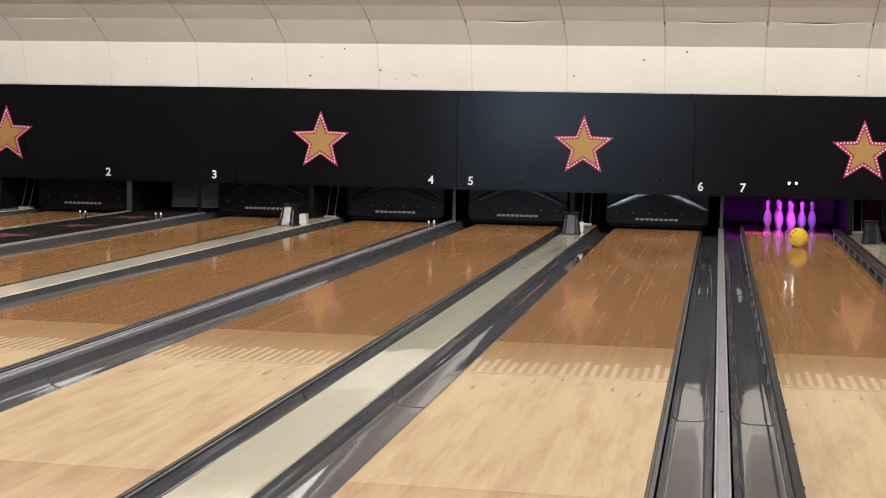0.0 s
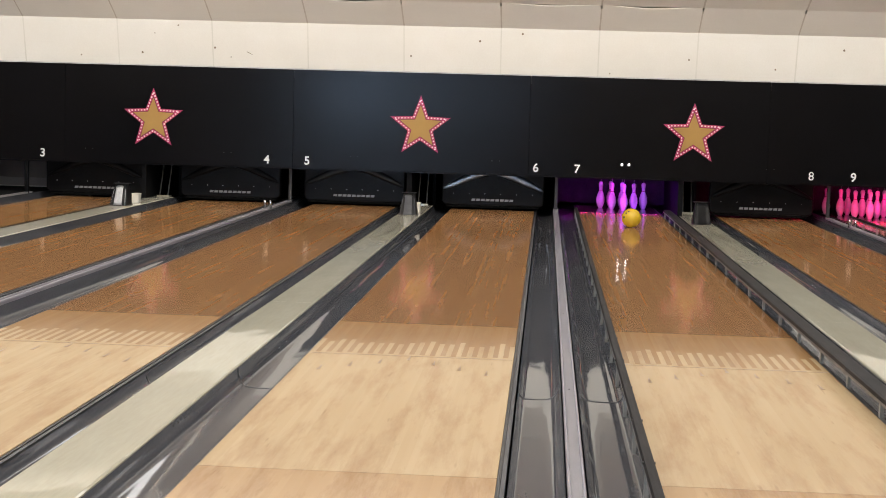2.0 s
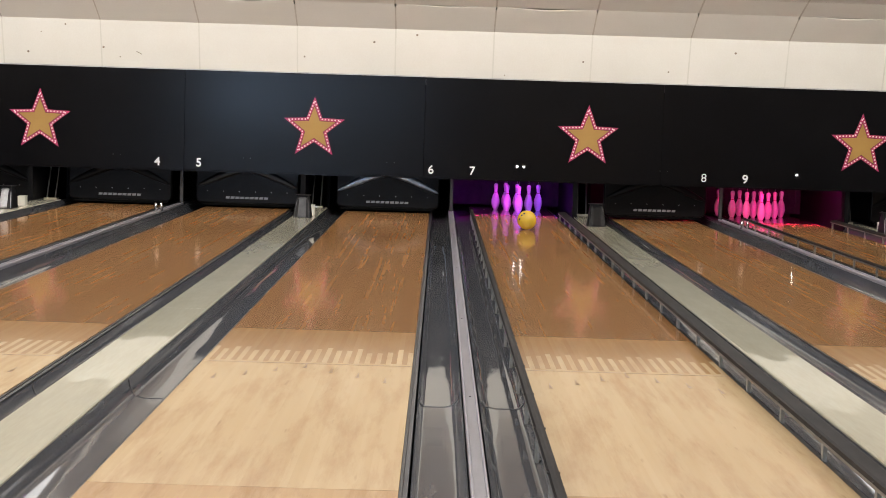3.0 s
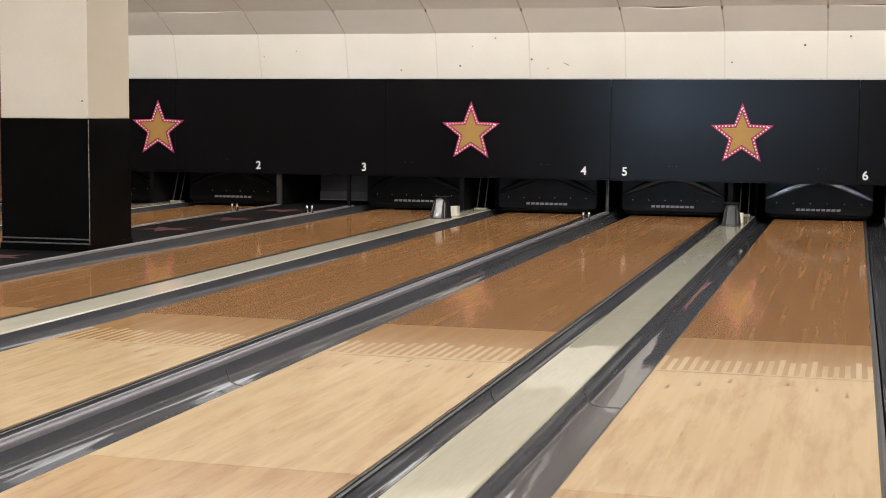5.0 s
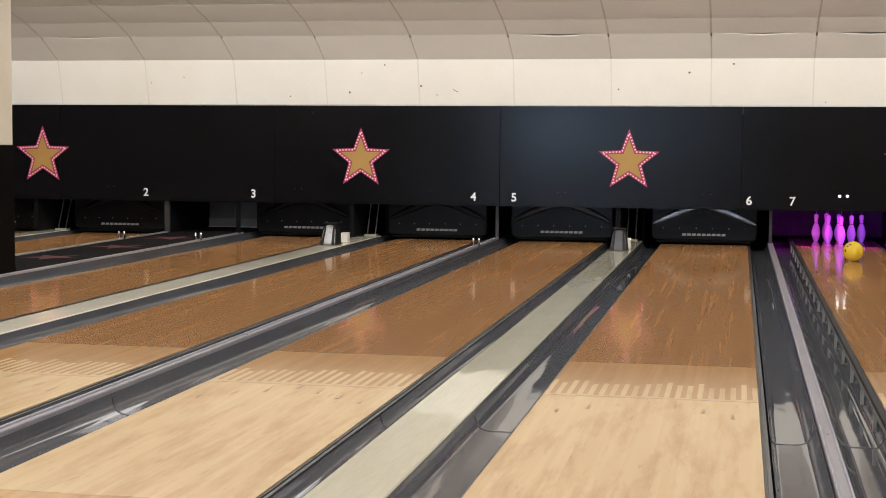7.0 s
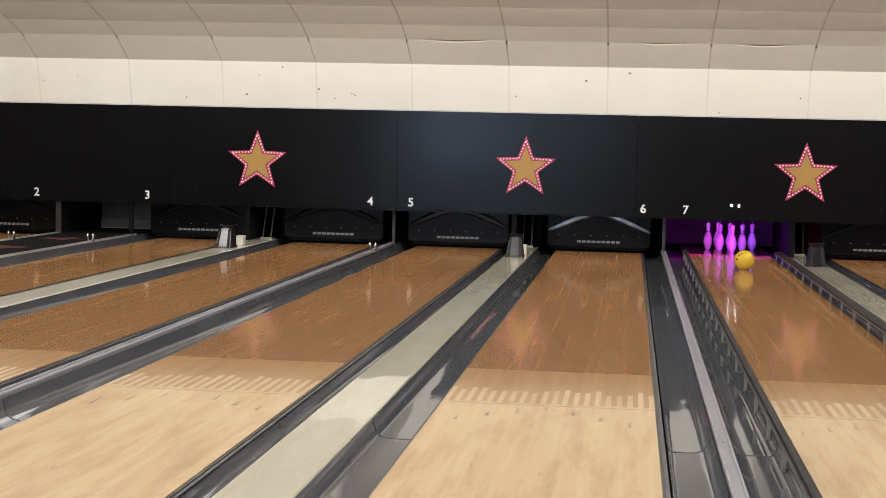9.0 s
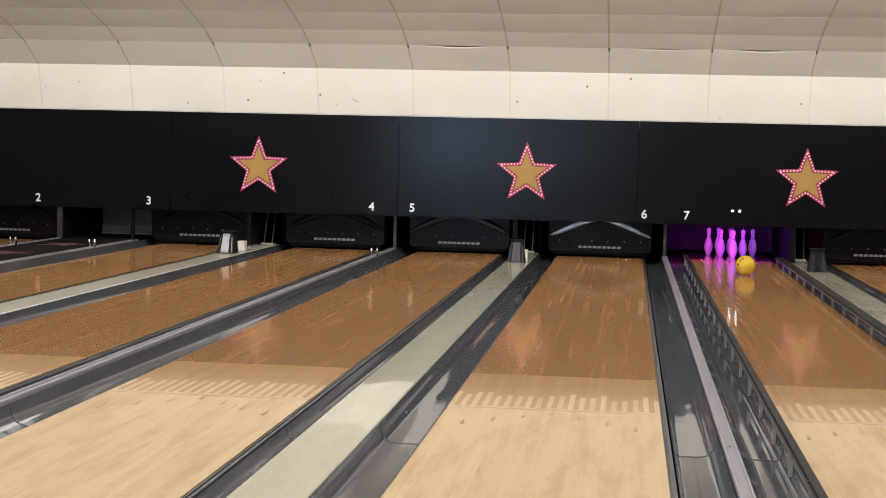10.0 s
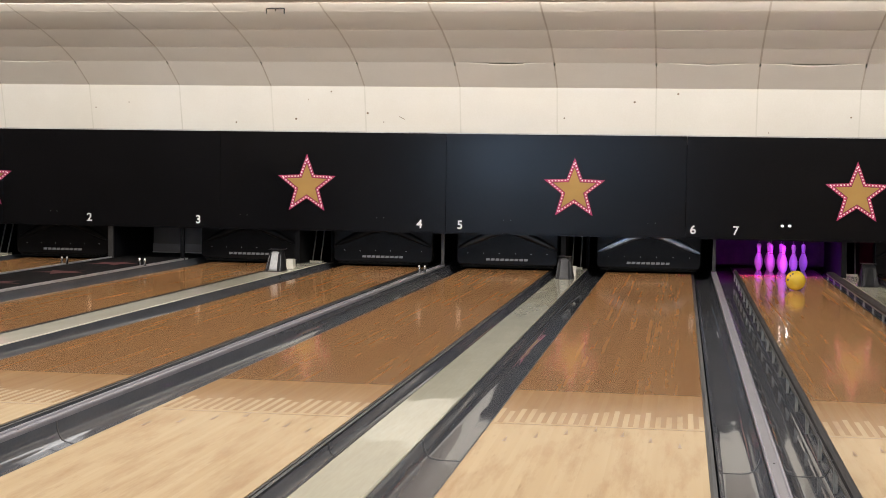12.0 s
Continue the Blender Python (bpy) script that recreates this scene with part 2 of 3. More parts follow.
BALL = mottle(material("yellow_ball_resin", (0.62, 0.42, 0.02), 0.15), (0.58, 0.38, 0.015), (0.66, 0.46, 0.03), 8)
CARPET = mottle(material("black_carpet", (0.007, 0.007, 0.008), 0.95, spec=0.1), (0.005, 0.005, 0.006), (0.011, 0.011, 0.012), 8, (1, 1, 1), 0.4, 200)
CARPET_STAR = mottle(material("faded_pink_carpet_pile", (0.11, 0.034, 0.036), 0.95), (0.075, 0.022, 0.024), (0.15, 0.047, 0.05), 20, (1, 1, 1), 0.4, 200)
SCUFF = mottle(material("brown_scuff", (0.2, 0.15, 0.11), 0.8), (0.15, 0.11, 0.08), (0.28, 0.22, 0.16), 30)
BLACK_PAINT = mottle(material("black_gloss_paint", (0.002, 0.002, 0.002), 0.3, spec=0.07), (0.0015, 0.0015, 0.0015), (0.004, 0.004, 0.004), 2, (1, 1, 1), 0.02, 30, (0.22, 0.4))
BRICK = material("red_brick", (0.3, 0.12, 0.075), 0.85)
mottle(BRICK, (0.2, 0.075, 0.05), (0.38, 0.17, 0.11), 6, (1, 1, 1), 0.5, 120)
MORTAR = mottle(material("grey_mortar", (0.35, 0.3, 0.26), 0.95), (0.3, 0.26, 0.22), (0.42, 0.37, 0.32), 10, (1, 1, 1), 0.4, 150)
APPROACH = board_wood("approach_maple", (0.45, 0.28, 0.14), (0.6, 0.42, 0.24), (0.33, 0.17, 0.07), 0.3, 0.25)
LED = material("white_led", (0.9, 0.9, 0.95), 0.3, emit=(0.9, 0.93, 1.0), strength=40.0)
SPLICE_DIRT = mottle(material("splice_dirt", (0.33, 0.2, 0.1), 0.4), (0.22, 0.12, 0.05), (0.5, 0.33, 0.18), 12, (2, 1, 1), contrast=(0.4, 0.6))
ARROW = material("walnut_inlay", (0.33, 0.205, 0.105), 0.3)


# ---- shapes ----
def add_box(bm, x0, x1, y0, y1, z0, z1, bevel=0.0):
    v = [bm.verts.new((x, y, z)) for z in (z0, z1) for y in (y0, y1) for x in (x0, x1)]
    faces = [bm.faces.new([v[i] for i in f]) for f in ((0, 2, 3, 1), (4, 5, 7, 6), (0, 1, 5, 4), (2, 6, 7, 3), (1, 3, 7, 5), (0, 4, 6, 2))]
    if bevel:
        edges = {e for f in faces for e in f.edges}
        bmesh.ops.bevel(bm, geom=list(edges), offset=bevel, segments=2, affect="EDGES", profile=0.6)
    return bm


def box(x0, x1, y0, y1, z0, z1, bevel=0.0):
    return add_box(bmesh.new(), x0, x1, y0, y1, z0, z1, bevel)


def strip(profile, y0, y1, closed=True, steps=1, soft=0):
    """A profile in x and z drawn out along the lane."""
    bm = bmesh.new()
    rings = []
    for k in range(steps + 1):
        y = y0 + (y1 - y0) * k / steps
        rings.append([bm.verts.new((x, y, z)) for x, z in profile])
    n = len(profile)
    for a, b in zip(rings, rings[1:]):
        for i in range(n if closed else n - 1):
            j = (i + 1) % n
            bm.faces.new((a[i], a[j], b[j], b[i])).smooth = i < soft
    if closed:
        bm.faces.new(rings[0][::-1])
        bm.faces.new(rings[-1])
    bmesh.ops.recalc_face_normals(bm, faces=bm.faces[:])
    for e in bm.edges:
        if len({f.smooth for f in e.link_faces}) > 1:
            e.smooth = False
    return bm


def plate(outline, y0, y1, bevel=0.0):
    """An outline in x and z with a thickness along y, its front edge rounded."""
    bm = bmesh.new()
    a = [bm.verts.new((x, y0, z)) for x, z in outline]
    b = [bm.verts.new((x, y1, z)) for x, z in outline]
    front = bm.faces.new(a)
    bm.faces.new(b[::-1])
    for i in range(len(a)):
        j = (i + 1) % len(a)
        bm.faces.new((a[i], b[i], b[j], a[j]))
    bmesh.ops.recalc_face_normals(bm, faces=bm.faces[:])
    if bevel:
        bmesh.ops.bevel(bm, geom=list(front.edges), offset=bevel, segments=3, affect="EDGES", profile=0.5)
    return bm


def lathe(profile, segments=20):
    bm = bmesh.new()
    rings = []
    for r, z in profile:
        rings.append([bm.verts.new((r * math.cos(2 * math.pi * k / segments), r * math.sin(2 * math.pi * k / segments), z)) for k in range(segments)])
    for a, b in zip(rings, rings[1:]):
        for k in range(segments):
            j = (k + 1) % segments
            bm.faces.new((a[k], a[j], b[j], b[k]))
    bm.faces.new(rings[0][::-1])
    bm.faces.new(rings[-1])
    return bm


def rod(p, q, r, segments=10):
    bm = bmesh.new()
    p, q = Vector(p), Vector(q)
    turn = (q - p).to_track_quat("Z", "Y").to_matrix().to_4x4()
    bmesh.ops.create_cone(bm, cap_ends=True, segments=segments, radius1=r, radius2=r, depth=(q - p).length, matrix=Matrix.Translation((p + q) / 2) @ turn)
    return bm


def ball_shape(x, y, z, r, u=16, v=10):
    bm = bmesh.new()
    bmesh.ops.create_uvsphere(bm, u_segments=u, v_segments=v, radius=r, matrix=Matrix.Translation((x, y, z)))
    return bm


def mesh_of(name, bm, mat, smooth=False):
    data = bpy.data.meshes.new(name)
    bm.to_mesh(data)
    bm.free()
    data.materials.append(mat)
    if smooth:
        for f in data.polygons:
            f.use_smooth = True
    return data


def part(name, bm, mat, parent=None, label="", smooth=False):
    ob = new(name, mesh_of(name, bm, mat, smooth))
    ob.parent = parent
    if label:
        ob["label"] = label
    return ob


def thing(name, label, category, group="", at=(0, 0, 0)):
    ob = new(name)
    ob.empty_display_size = 0.1
    ob.location = at
    return tagged(ob, label, category, group)


def structure(name, bm, mat, label, smooth=False):
    return tagged(part(name, bm, mat, None, "", smooth), label, name.split("_")[0], "", "structure")


def star_points(r, inner=0.42, cx=0.0, cz=0.0):
    return [(cx + (r if k % 2 == 0 else r * inner) * math.sin(k * math.pi / 5), cz + (r if k % 2 == 0 else r * inner) * math.cos(k * math.pi / 5)) for k in range(10)]


# ---- plan ----
PAIR = 3.358
HALF = 0.527
CENTRE = {1: -9.424, 2: -7.660, 3: -5.121, 4: -3.358, 5: -1.763, 6: 0.0, 7: 1.595, 8: 3.358, 9: 4.953, 10: 6.716}
FOUL = -17.14
DECK_END = 2.1
MASK_TOP, MASK_LOW = 1.695, 0.478
LEFT, RIGHT, BACK = -10.75, 9.0, -25.0
OPEN_LANES = (7, 9)

# ---- large structure ----
structure("floor", box(LEFT - 0.3, RIGHT + 0.3, FOUL, 3.2, -0.3, -0.13), VOID, "dark underfloor below the lanes")
structure("floor_approach", box(LEFT - 0.3, RIGHT + 0.3, BACK, FOUL - 0.004, -0.3, 0.0), APPROACH, "polished maple approach floor before the lanes")
structure("wall_back", box(LEFT - 0.3, RIGHT + 0.3, BACK - 0.2, BACK, -0.3, 3.4), PLASTER, "plain cream wall behind the approach")
structure("wall_right", box(RIGHT, RIGHT + 0.2, BACK, 3.2, -0.3, 3.4), PLASTER, "plain cream side wall of the hall")
structure("wall_pit", box(LEFT - 0.3, RIGHT + 0.3, 3.0, 3.2, -0.3, 3.4), VOID, "dark wall behind the pin machines")
left_wall = structure("wall_left", box(LEFT - 0.2, LEFT, BACK, 3.2, -0.3, 3.4), MORTAR, "red brick side wall beside the lanes")

# upper wall and ceiling, bent panel rows going up and towards the approach
ROWS = [(0.055, 1.70), (-0.086, 2.263), (-0.57, 2.53), (-0.96, 2.673), (-1.55, 2.826), (-2.26, 2.965), (-2.52, 3.03), (-3.1, 3.16)]
PITCH = 1.195
JOINT0 = -1.137
JOINTS = [JOINT0 + PITCH * k for k in range(-8, 9)]
SAGGING = {-6: 0.015, -1: 0.022, 1: 0.018, 2: 0.022, 5: 0.016}
upper_wall = structure("wall_front", box(LEFT - 0.2, RIGHT + 0.2, 0.1, 0.2, 1.6, 2.6), WALL_BACK, "upper front wall of cream panels over the lane mask")


def sloped_panel(x0, x1, a, b, thick=0.012, sag=0.0, n=8):
    """A panel from row point a up to row point b, its upper edge sagging."""
    (ya, za), (yb, zb) = a, b
    d = Vector((0, yb - ya, zb - za)).normalized()
    out = Vector((0, d.z, -d.y)) * thick
    bm = bmesh.new()
    low, high, low2, high2 = [], [], [], []
    for k in range(n + 1):
        s = k / n
        x = x0 + (x1 - x0) * s
        drop = sag * math.sin(math.pi * s) ** 2
        p, q = Vector((x, ya, za)), Vector((x, yb, zb)) - d * drop * 1.6 + Vector((0, 0, -drop * 0.35))
        low.append(bm.verts.new(p)), high.append(bm.verts.new(q))
        low2.append(bm.verts.new(p + out)), high2.append(bm.verts.new(q + out))
    for k in range(n):
        bm.faces.new((low[k], low[k + 1], high[k + 1], high[k]))
        bm.faces.new((high2[k], high2[k + 1], low2[k + 1], low2[k]))
        bm.faces.new((low2[k], low2[k + 1], low[k + 1], low[k]))
        bm.faces.new((high[k], high[k + 1], high2[k + 1], high2[k]))
    bm.faces.new((low[0], high[0], high2[0], low2[0]))
    bm.faces.new((low[-1], low2[-1], high2[-1], high[-1]))
    bmesh.ops.recalc_face_normals(bm, faces=bm.faces[:])
    return bm


GAP = 0.009
for k, x in enumerate(JOINTS):
    part("wall_panel", sloped_panel(x + GAP, x + PITCH - GAP, ROWS[0], ROWS[1], n=1), PLASTER, upper_wall)
    part("sloped_panel", sloped_panel(x + GAP, x + PITCH - GAP, ROWS[1], ROWS[2], sag=SAGGING.get(k - 8, 0.0)), GREY_PANEL, upper_wall, "warm grey sloping panel")

ceiling_bm = bmesh.new()
for row, (a, b) in enumerate(zip(ROWS[2:], ROWS[3:])):
    for x in JOINTS:
        piece = sloped_panel(x + 0.011, x + PITCH - 0.011, a, (b[0] + 0.009, b[1] - 0.002), n=1)
        data = bpy.data.meshes.new("piece")
        piece.to_mesh(data)
        piece.free()
        ceiling_bm.from_mesh(data)
        bpy.data.meshes.remove(data)
structure("ceiling", ceiling_bm, CEILING, "cream cove ceiling of bent panel rows")


def backing(rows, name, mat, label, trim=0.0):
    """A sheet close behind the panel rows, which shows as a soft line in their joints."""
    bm = bmesh.new()
    for a, b in zip(rows, rows[1:]):
        y, z = b[0] - (b[0] - a[0]) * trim, b[1] - (b[1] - a[1]) * trim
        bm.faces.new([bm.verts.new(v) for v in ((LEFT, a[0] + 0.0012, a[1] + 0.0022), (RIGHT, a[0] + 0.0012, a[1] + 0.0022), (RIGHT, y + 0.0012, z + 0.0022), (LEFT, y + 0.0012, z + 0.0022))])
    return structure(name, bm, mat, label)


backing(ROWS[0:2], "wall_backing", WALL_BACK, "pale sheet behind the upper wall panels")
backing(ROWS[1:3], "wall_backing_slope", BACKING, "taupe sheet behind the sloping panels", 0.13)
backing(ROWS[2:], "ceiling_backing", BACKING, "taupe sheet behind the cove panels")
structure("ceiling_flat", box(LEFT - 0.3, RIGHT + 0.3, BACK, -3.1, 2.968, 3.3), CEILING, "flat ceiling over the approach and lanes")
structure("ceiling_top", box(LEFT - 0.3, RIGHT + 0.3, -3.1, 3.2, 3.25, 3.4), VOID, "dark void above the cove")

# small scuffs on the cream panels, placed along the wall and up the panel
SCUFFS = [(-7.05, 1.98), (-5.2, 1.81), (-4.42, 1.86), (-4.25, 2.1), (-3.95, 2.2), (-3.5, 1.94), (-3.3, 1.83), (-1.05, 1.9), (0.32, 2.2), (1.4, 1.75), (2.35, 1.94), (-0.2, 2.1), (-6.6, 2.05), (3.4, 1.85), (4.2, 2.1)]
for k, (x, z) in enumerate(SCUFFS):
    y = 0.055 - (z - 1.70) * 0.2465
    part("scuff", ball_shape(x, y - 0.001, z, 0.008 + 0.003 * (k % 3), 8, 6), SCUFF, upper_wall, "small brown scuff")
part("scratch", rod((-3.1, 0.006, 1.9), (-3.03, 0.012, 1.865), 0.004, 6), SCUFF, upper_wall, "short brown scratch")

# lamps: tubes behind the edge of the flat ceiling, assumed unseen strips over the lanes
def area_lamp(name, at, target, width, height, watts, colour):
    data = bpy.data.lights.new(name, "AREA")
    data.shape, data.size, data.size_y, data.energy, data.color = "RECTANGLE", width, height, watts, colour
    ob = new(name, data)
    ob.matrix_world = look(at, target)
    return ob


cove = thing("cove_light", "long warm white strip light hidden in the ceiling cove", "strip light", "", (0, -3.088, 3.06))
part("strip_housing", box(LEFT + 0.4, RIGHT - 0.4, 0.0, 0.02, -0.06, 0.06), PLASTER, cove)
area_lamp("cove_lamp", (-0.9, -3.06, 3.06), (-0.9, 0.0, 3.0), 19.0, 0.1, COVE_POWER, (1.0, 0.965, 0.9))
# these strips lie out of view, added as the overhead room light
first_lamp = None
for y in (-5.2, -8.4, -11.6, -14.8, -18.0, -21.2):
    if first_lamp is None:
        first_lamp = thing("ceiling_light", "unseen white ceiling light strip, assumed across the lanes", "ceiling light", "ceiling lights", (-1.7, y, 2.966))
        for b in ((-7.84, 7.84, -0.64, -0.61), (-7.84, 7.84, 0.61, 0.64), (-7.84, -7.81, -0.608, 0.608), (7.81, 7.84, -0.608, 0.608)):
            part("lamp_frame", box(*b, -0.018, 0.0), PLASTER, first_lamp)
        part("diffuser", box(-7.808, 7.808, -0.608, 0.608, -0.006, 0.0), PLASTER, first_lamp)
    else:
        copy_thing(first_lamp, pose(-1.7, y, 2.966))
    area_lamp("ceiling_lamp", (-1.7, y, 2.955), (-1.7, y + 0.0001, 0.0), 15.6, 1.2, LAMP_POWER, (1.0, 0.98, 0.955))

# unseen blue-white panels, added for the bluish glow that the mask mirrors
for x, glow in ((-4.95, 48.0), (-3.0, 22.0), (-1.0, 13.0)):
    panel_glow = material("blue_panel_glow", (0.05, 0.05, 0.06), 0.3, emit=(0.5, 0.7, 1.0), strength=glow)
    glow_panel = thing("wall_display", "unseen glowing blue-white panel added on the back wall", "display", "wall displays", (x, BACK + 0.001, 1.75))
    part("panel_frame", box(-0.85, 0.85, 0.0, 0.03, -0.5, 0.5, 0.004), DARK_HOOD, glow_panel)
    part("glow_panel", box(-0.8, 0.8, 0.031, 0.035, -0.45, 0.45), panel_glow, glow_panel)

# hook under the cove
hook = thing("ceiling_hook", "small dark wire bracket under the cove ceiling", "bracket", "", (-4.05, -2.36, 2.985))
for a, b in (((-0.1, 0, 0), (-0.1, 0, -0.06)), ((-0.1, 0, 0), (0.1, 0, 0)), ((0.1, 0, 0), (0.1, 0, -0.06)), ((0.0, 0, 0.02), (0.0, 0, -0.03))):
    part("wire", rod(a, b, 0.008, 8), VOID, hook)

# ---- mask over the lanes ----
SEAMS = [-11.25, -8.32, -5.40, -2.50, 0.44, 3.36, 6.28, 9.2]
for x0, x1 in zip(SEAMS, SEAMS[1:]):
    panel = thing("mask_panel", "black semi-gloss mask board above the pin decks", "mask board", "mask boards")
    part("board", box(x0 + 0.0015, x1 - 0.0015, 0.0, 0.03, MASK_LOW, MASK_TOP, 0.003), MASK, panel)
    part("top_trim", box(x0 + 0.004, x1 - 0.004, -0.006, 0.03, MASK_TOP + 0.002, MASK_TOP + 0.014), WHITE_TRIM, panel, "thin pale metal trim")
    part("bottom_lip", box(x0 + 0.004, x1 - 0.004, -0.002, 0.06, MASK_LOW - 0.02, MASK_LOW - 0.002), MASK, panel)


def star_sign(x, z):
    s = thing("star_sign", "mustard star with a crimson border of printed bulbs", "star", "stars on the mask", (x, 0, z))
    r = 0.392
    part("border", plate(star_points(r), -0.006, -0.002), PINK, s, "crimson border")
    part("outline", plate(star_points(r * 0.735), -0.009, -0.0062), MAROON, s, "maroon outline")
    part("face", plate(star_points(r * 0.69), -0.012, -0.0092), GOLD, s, "mustard face")
    line = star_points(r * 0.865)
    dot_bm = bmesh.new()
    bmesh.ops.create_cone(dot_bm, cap_ends=True, segments=8, radius1=0.0098, radius2=0.0098, depth=0.002, matrix=pose(0, 0, 0, 90))
    dot_data = mesh_of("bulb_dot", dot_bm, DOT)
    for a, b in zip(line, line[1:] + line[:1]):
        for k in range(6):
            t = (k + 0.3) / 6
            cx, cz = a[0] + (b[0] - a[0]) * t, a[1] + (b[1] - a[1]) * t
            d = new("bulb_dot", dot_data)
            d.parent, d.location = s, (cx, -0.0072, cz)
    return s


first_star = star_sign(-8.571, 1.028)
for k in range(5):
    copy_thing(first_star, pose(-0.911 + PAIR * (k - 1), 0, 1.028))


def text_mesh(word, size):
    curve = bpy.data.curves.new("word", "FONT")
    curve.body, curve.size, curve.align_x, curve.align_y, curve.extrude, curve.offset = word, size, "CENTER", "CENTER", 0.0015, 0.0 if "8" in word else 0.003
    ob = bpy.data.objects.new("word", curve)
    scene.collection.objects.link(ob)
    bpy.context.view_layer.update()
    data = bpy.data.meshes.new_from_object(ob.evaluated_get(bpy.context.evaluated_depsgraph_get()))
    bpy.data.objects.remove(ob)
    data.materials.clear()
    data.materials.append(WHITE_PRINT)
    return data


NUMBER_X = {1: -9.99, 2: -7.139, 3: -5.683, 4: -2.826, 5: -2.318, 6: 0.532, 7: 1.04, 8: 3.89, 9: 4.398, 10: 7.25}
for n, x in NUMBER_X.items():
    digit = new("lane_number", text_mesh(str(n), 0.145))
    digit.matrix_basis = pose(x, -0.004, 0.566, 90)
    tagged(digit, "white lane number printed on the black mask", "number", "lane numbers")

SPOTS = {7: (1.587, 1.674), 9: (5.03,)}
for n in CENTRE:
    lit = n in SPOTS
    lamp = thing("spot_lamp", "small white spot lamps set in the mask" if lit else "pair of small unlit spot lamps in the mask", "lamp", "spot lamps")
    for x in SPOTS.get(n, (CENTRE[n] - 0.01, CENTRE[n] + 0.08)):
        part("lamp_housing", rod((x, -0.004, 0.64), (x, 0.0, 0.64), 0.026 if lit else 0.012, 12), LIP if lit else MASK, lamp)
        part("lamp_lens", ball_shape(x, -0.006, 0.64, 0.0115 if lit else 0.0055, 10, 8), LED if lit else LENS_OFF, lamp)

# ---- lanes ----
SEAM, SPLICE_NEAR, SPLICE_FAR, DARK = -13.58, -11.04, -10.59, -9.92
DECK_START = 0.64
BW = 2 * HALF / 39
board_meshes = {}


def board_mesh(y0, y1, mat):
    key = (y0, y1, mat.name)
    if key not in board_meshes:
        board_meshes[key] = mesh_of("board", box(-BW / 2 + 0.00002, BW / 2 - 0.00002, y0 + 0.0008, y1 - 0.0008, -0.03, 0.0), mat)
    return board_meshes[key]


dart = bmesh.new()
for pts in (((-0.0095, -0.07), (0.0095, -0.07), (0.0, 0.07)),):
    low = [dart.verts.new((x, y, 0.0)) for x, y in pts]
    top = [dart.verts.new((x, y, 0.0008)) for x, y in pts]
    dart.faces.new(top)
    for i in range(3):
        dart.faces.new((low[i], low[(i + 1) % 3], top[(i + 1) % 3], top[i]))
dart_mesh = mesh_of("arrow", dart, ARROW)
chance = random.Random(5)
# every other board reaches further into the splice


def lane(n):
    c = CENTRE[n]
    ob = thing("bowling_lane", "glossy wooden lane, pale maple heads and darker pine", "bowling lane", "bowling lanes", (c, 0, 0))
    fingers = [chance.uniform(0.75, 1.1) if k % 2 == 0 else chance.uniform(0.0, 0.06) for k in range(39)]
    part("lane_bed", box(-HALF, HALF, FOUL, DECK_END, -0.13, -0.031), LIP, ob)
    for k in range(39):
        x = -HALF + BW * (k + 0.5)
        split = round(SPLICE_NEAR + (SPLICE_FAR - SPLICE_NEAR) * fingers[k], 2)
        for y0, y1, mat in ((FOUL, SEAM - 0.003, HONEY), (SEAM, split, MAPLE), (split, DARK, MIDWOOD), (DARK, DECK_START, PINE)):
            b = new("board", board_mesh(y0, y1, mat))
            b.parent, b.location = ob, (x, 0, 0)
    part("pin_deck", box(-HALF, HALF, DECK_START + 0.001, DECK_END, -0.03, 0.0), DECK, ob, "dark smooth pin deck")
    part("splice_line", box(-HALF, HALF, SPLICE_NEAR - 0.045, SPLICE_NEAR - 0.033, 0.0, 0.0006), SPLICE_DIRT, ob, "thin dirty line across the splice")
    for k in range(-3, 4):
        a = new("arrow", dart_mesh)
        a.parent, a.location = ob, (k * BW * 5, -11.14 - 0.12 * abs(k), 0.0002)
    return ob


def gutter_profile(x0, x1, lane_on_left, depth, rise, flat):
    """Shell of a gutter channel; its outer wall rises to the capping beside it."""
    n = 22
    up = []
    for k in range(n + 1):
        s = k / n
        a = math.pi * s
        outer = s if lane_on_left else 1 - s
        edge = -0.012 + (rise + 0.012) * max(0.0, (outer - 0.55) / 0.45) ** 1.6
        x = (x0 + x1) / 2 - (x1 - x0) / 2 * math.cos(a)
        up.append((x, edge - depth * min(1.0, flat * math.sin(a) ** 0.8)))
    return up + [(x1, -0.125), (x0, -0.125)]


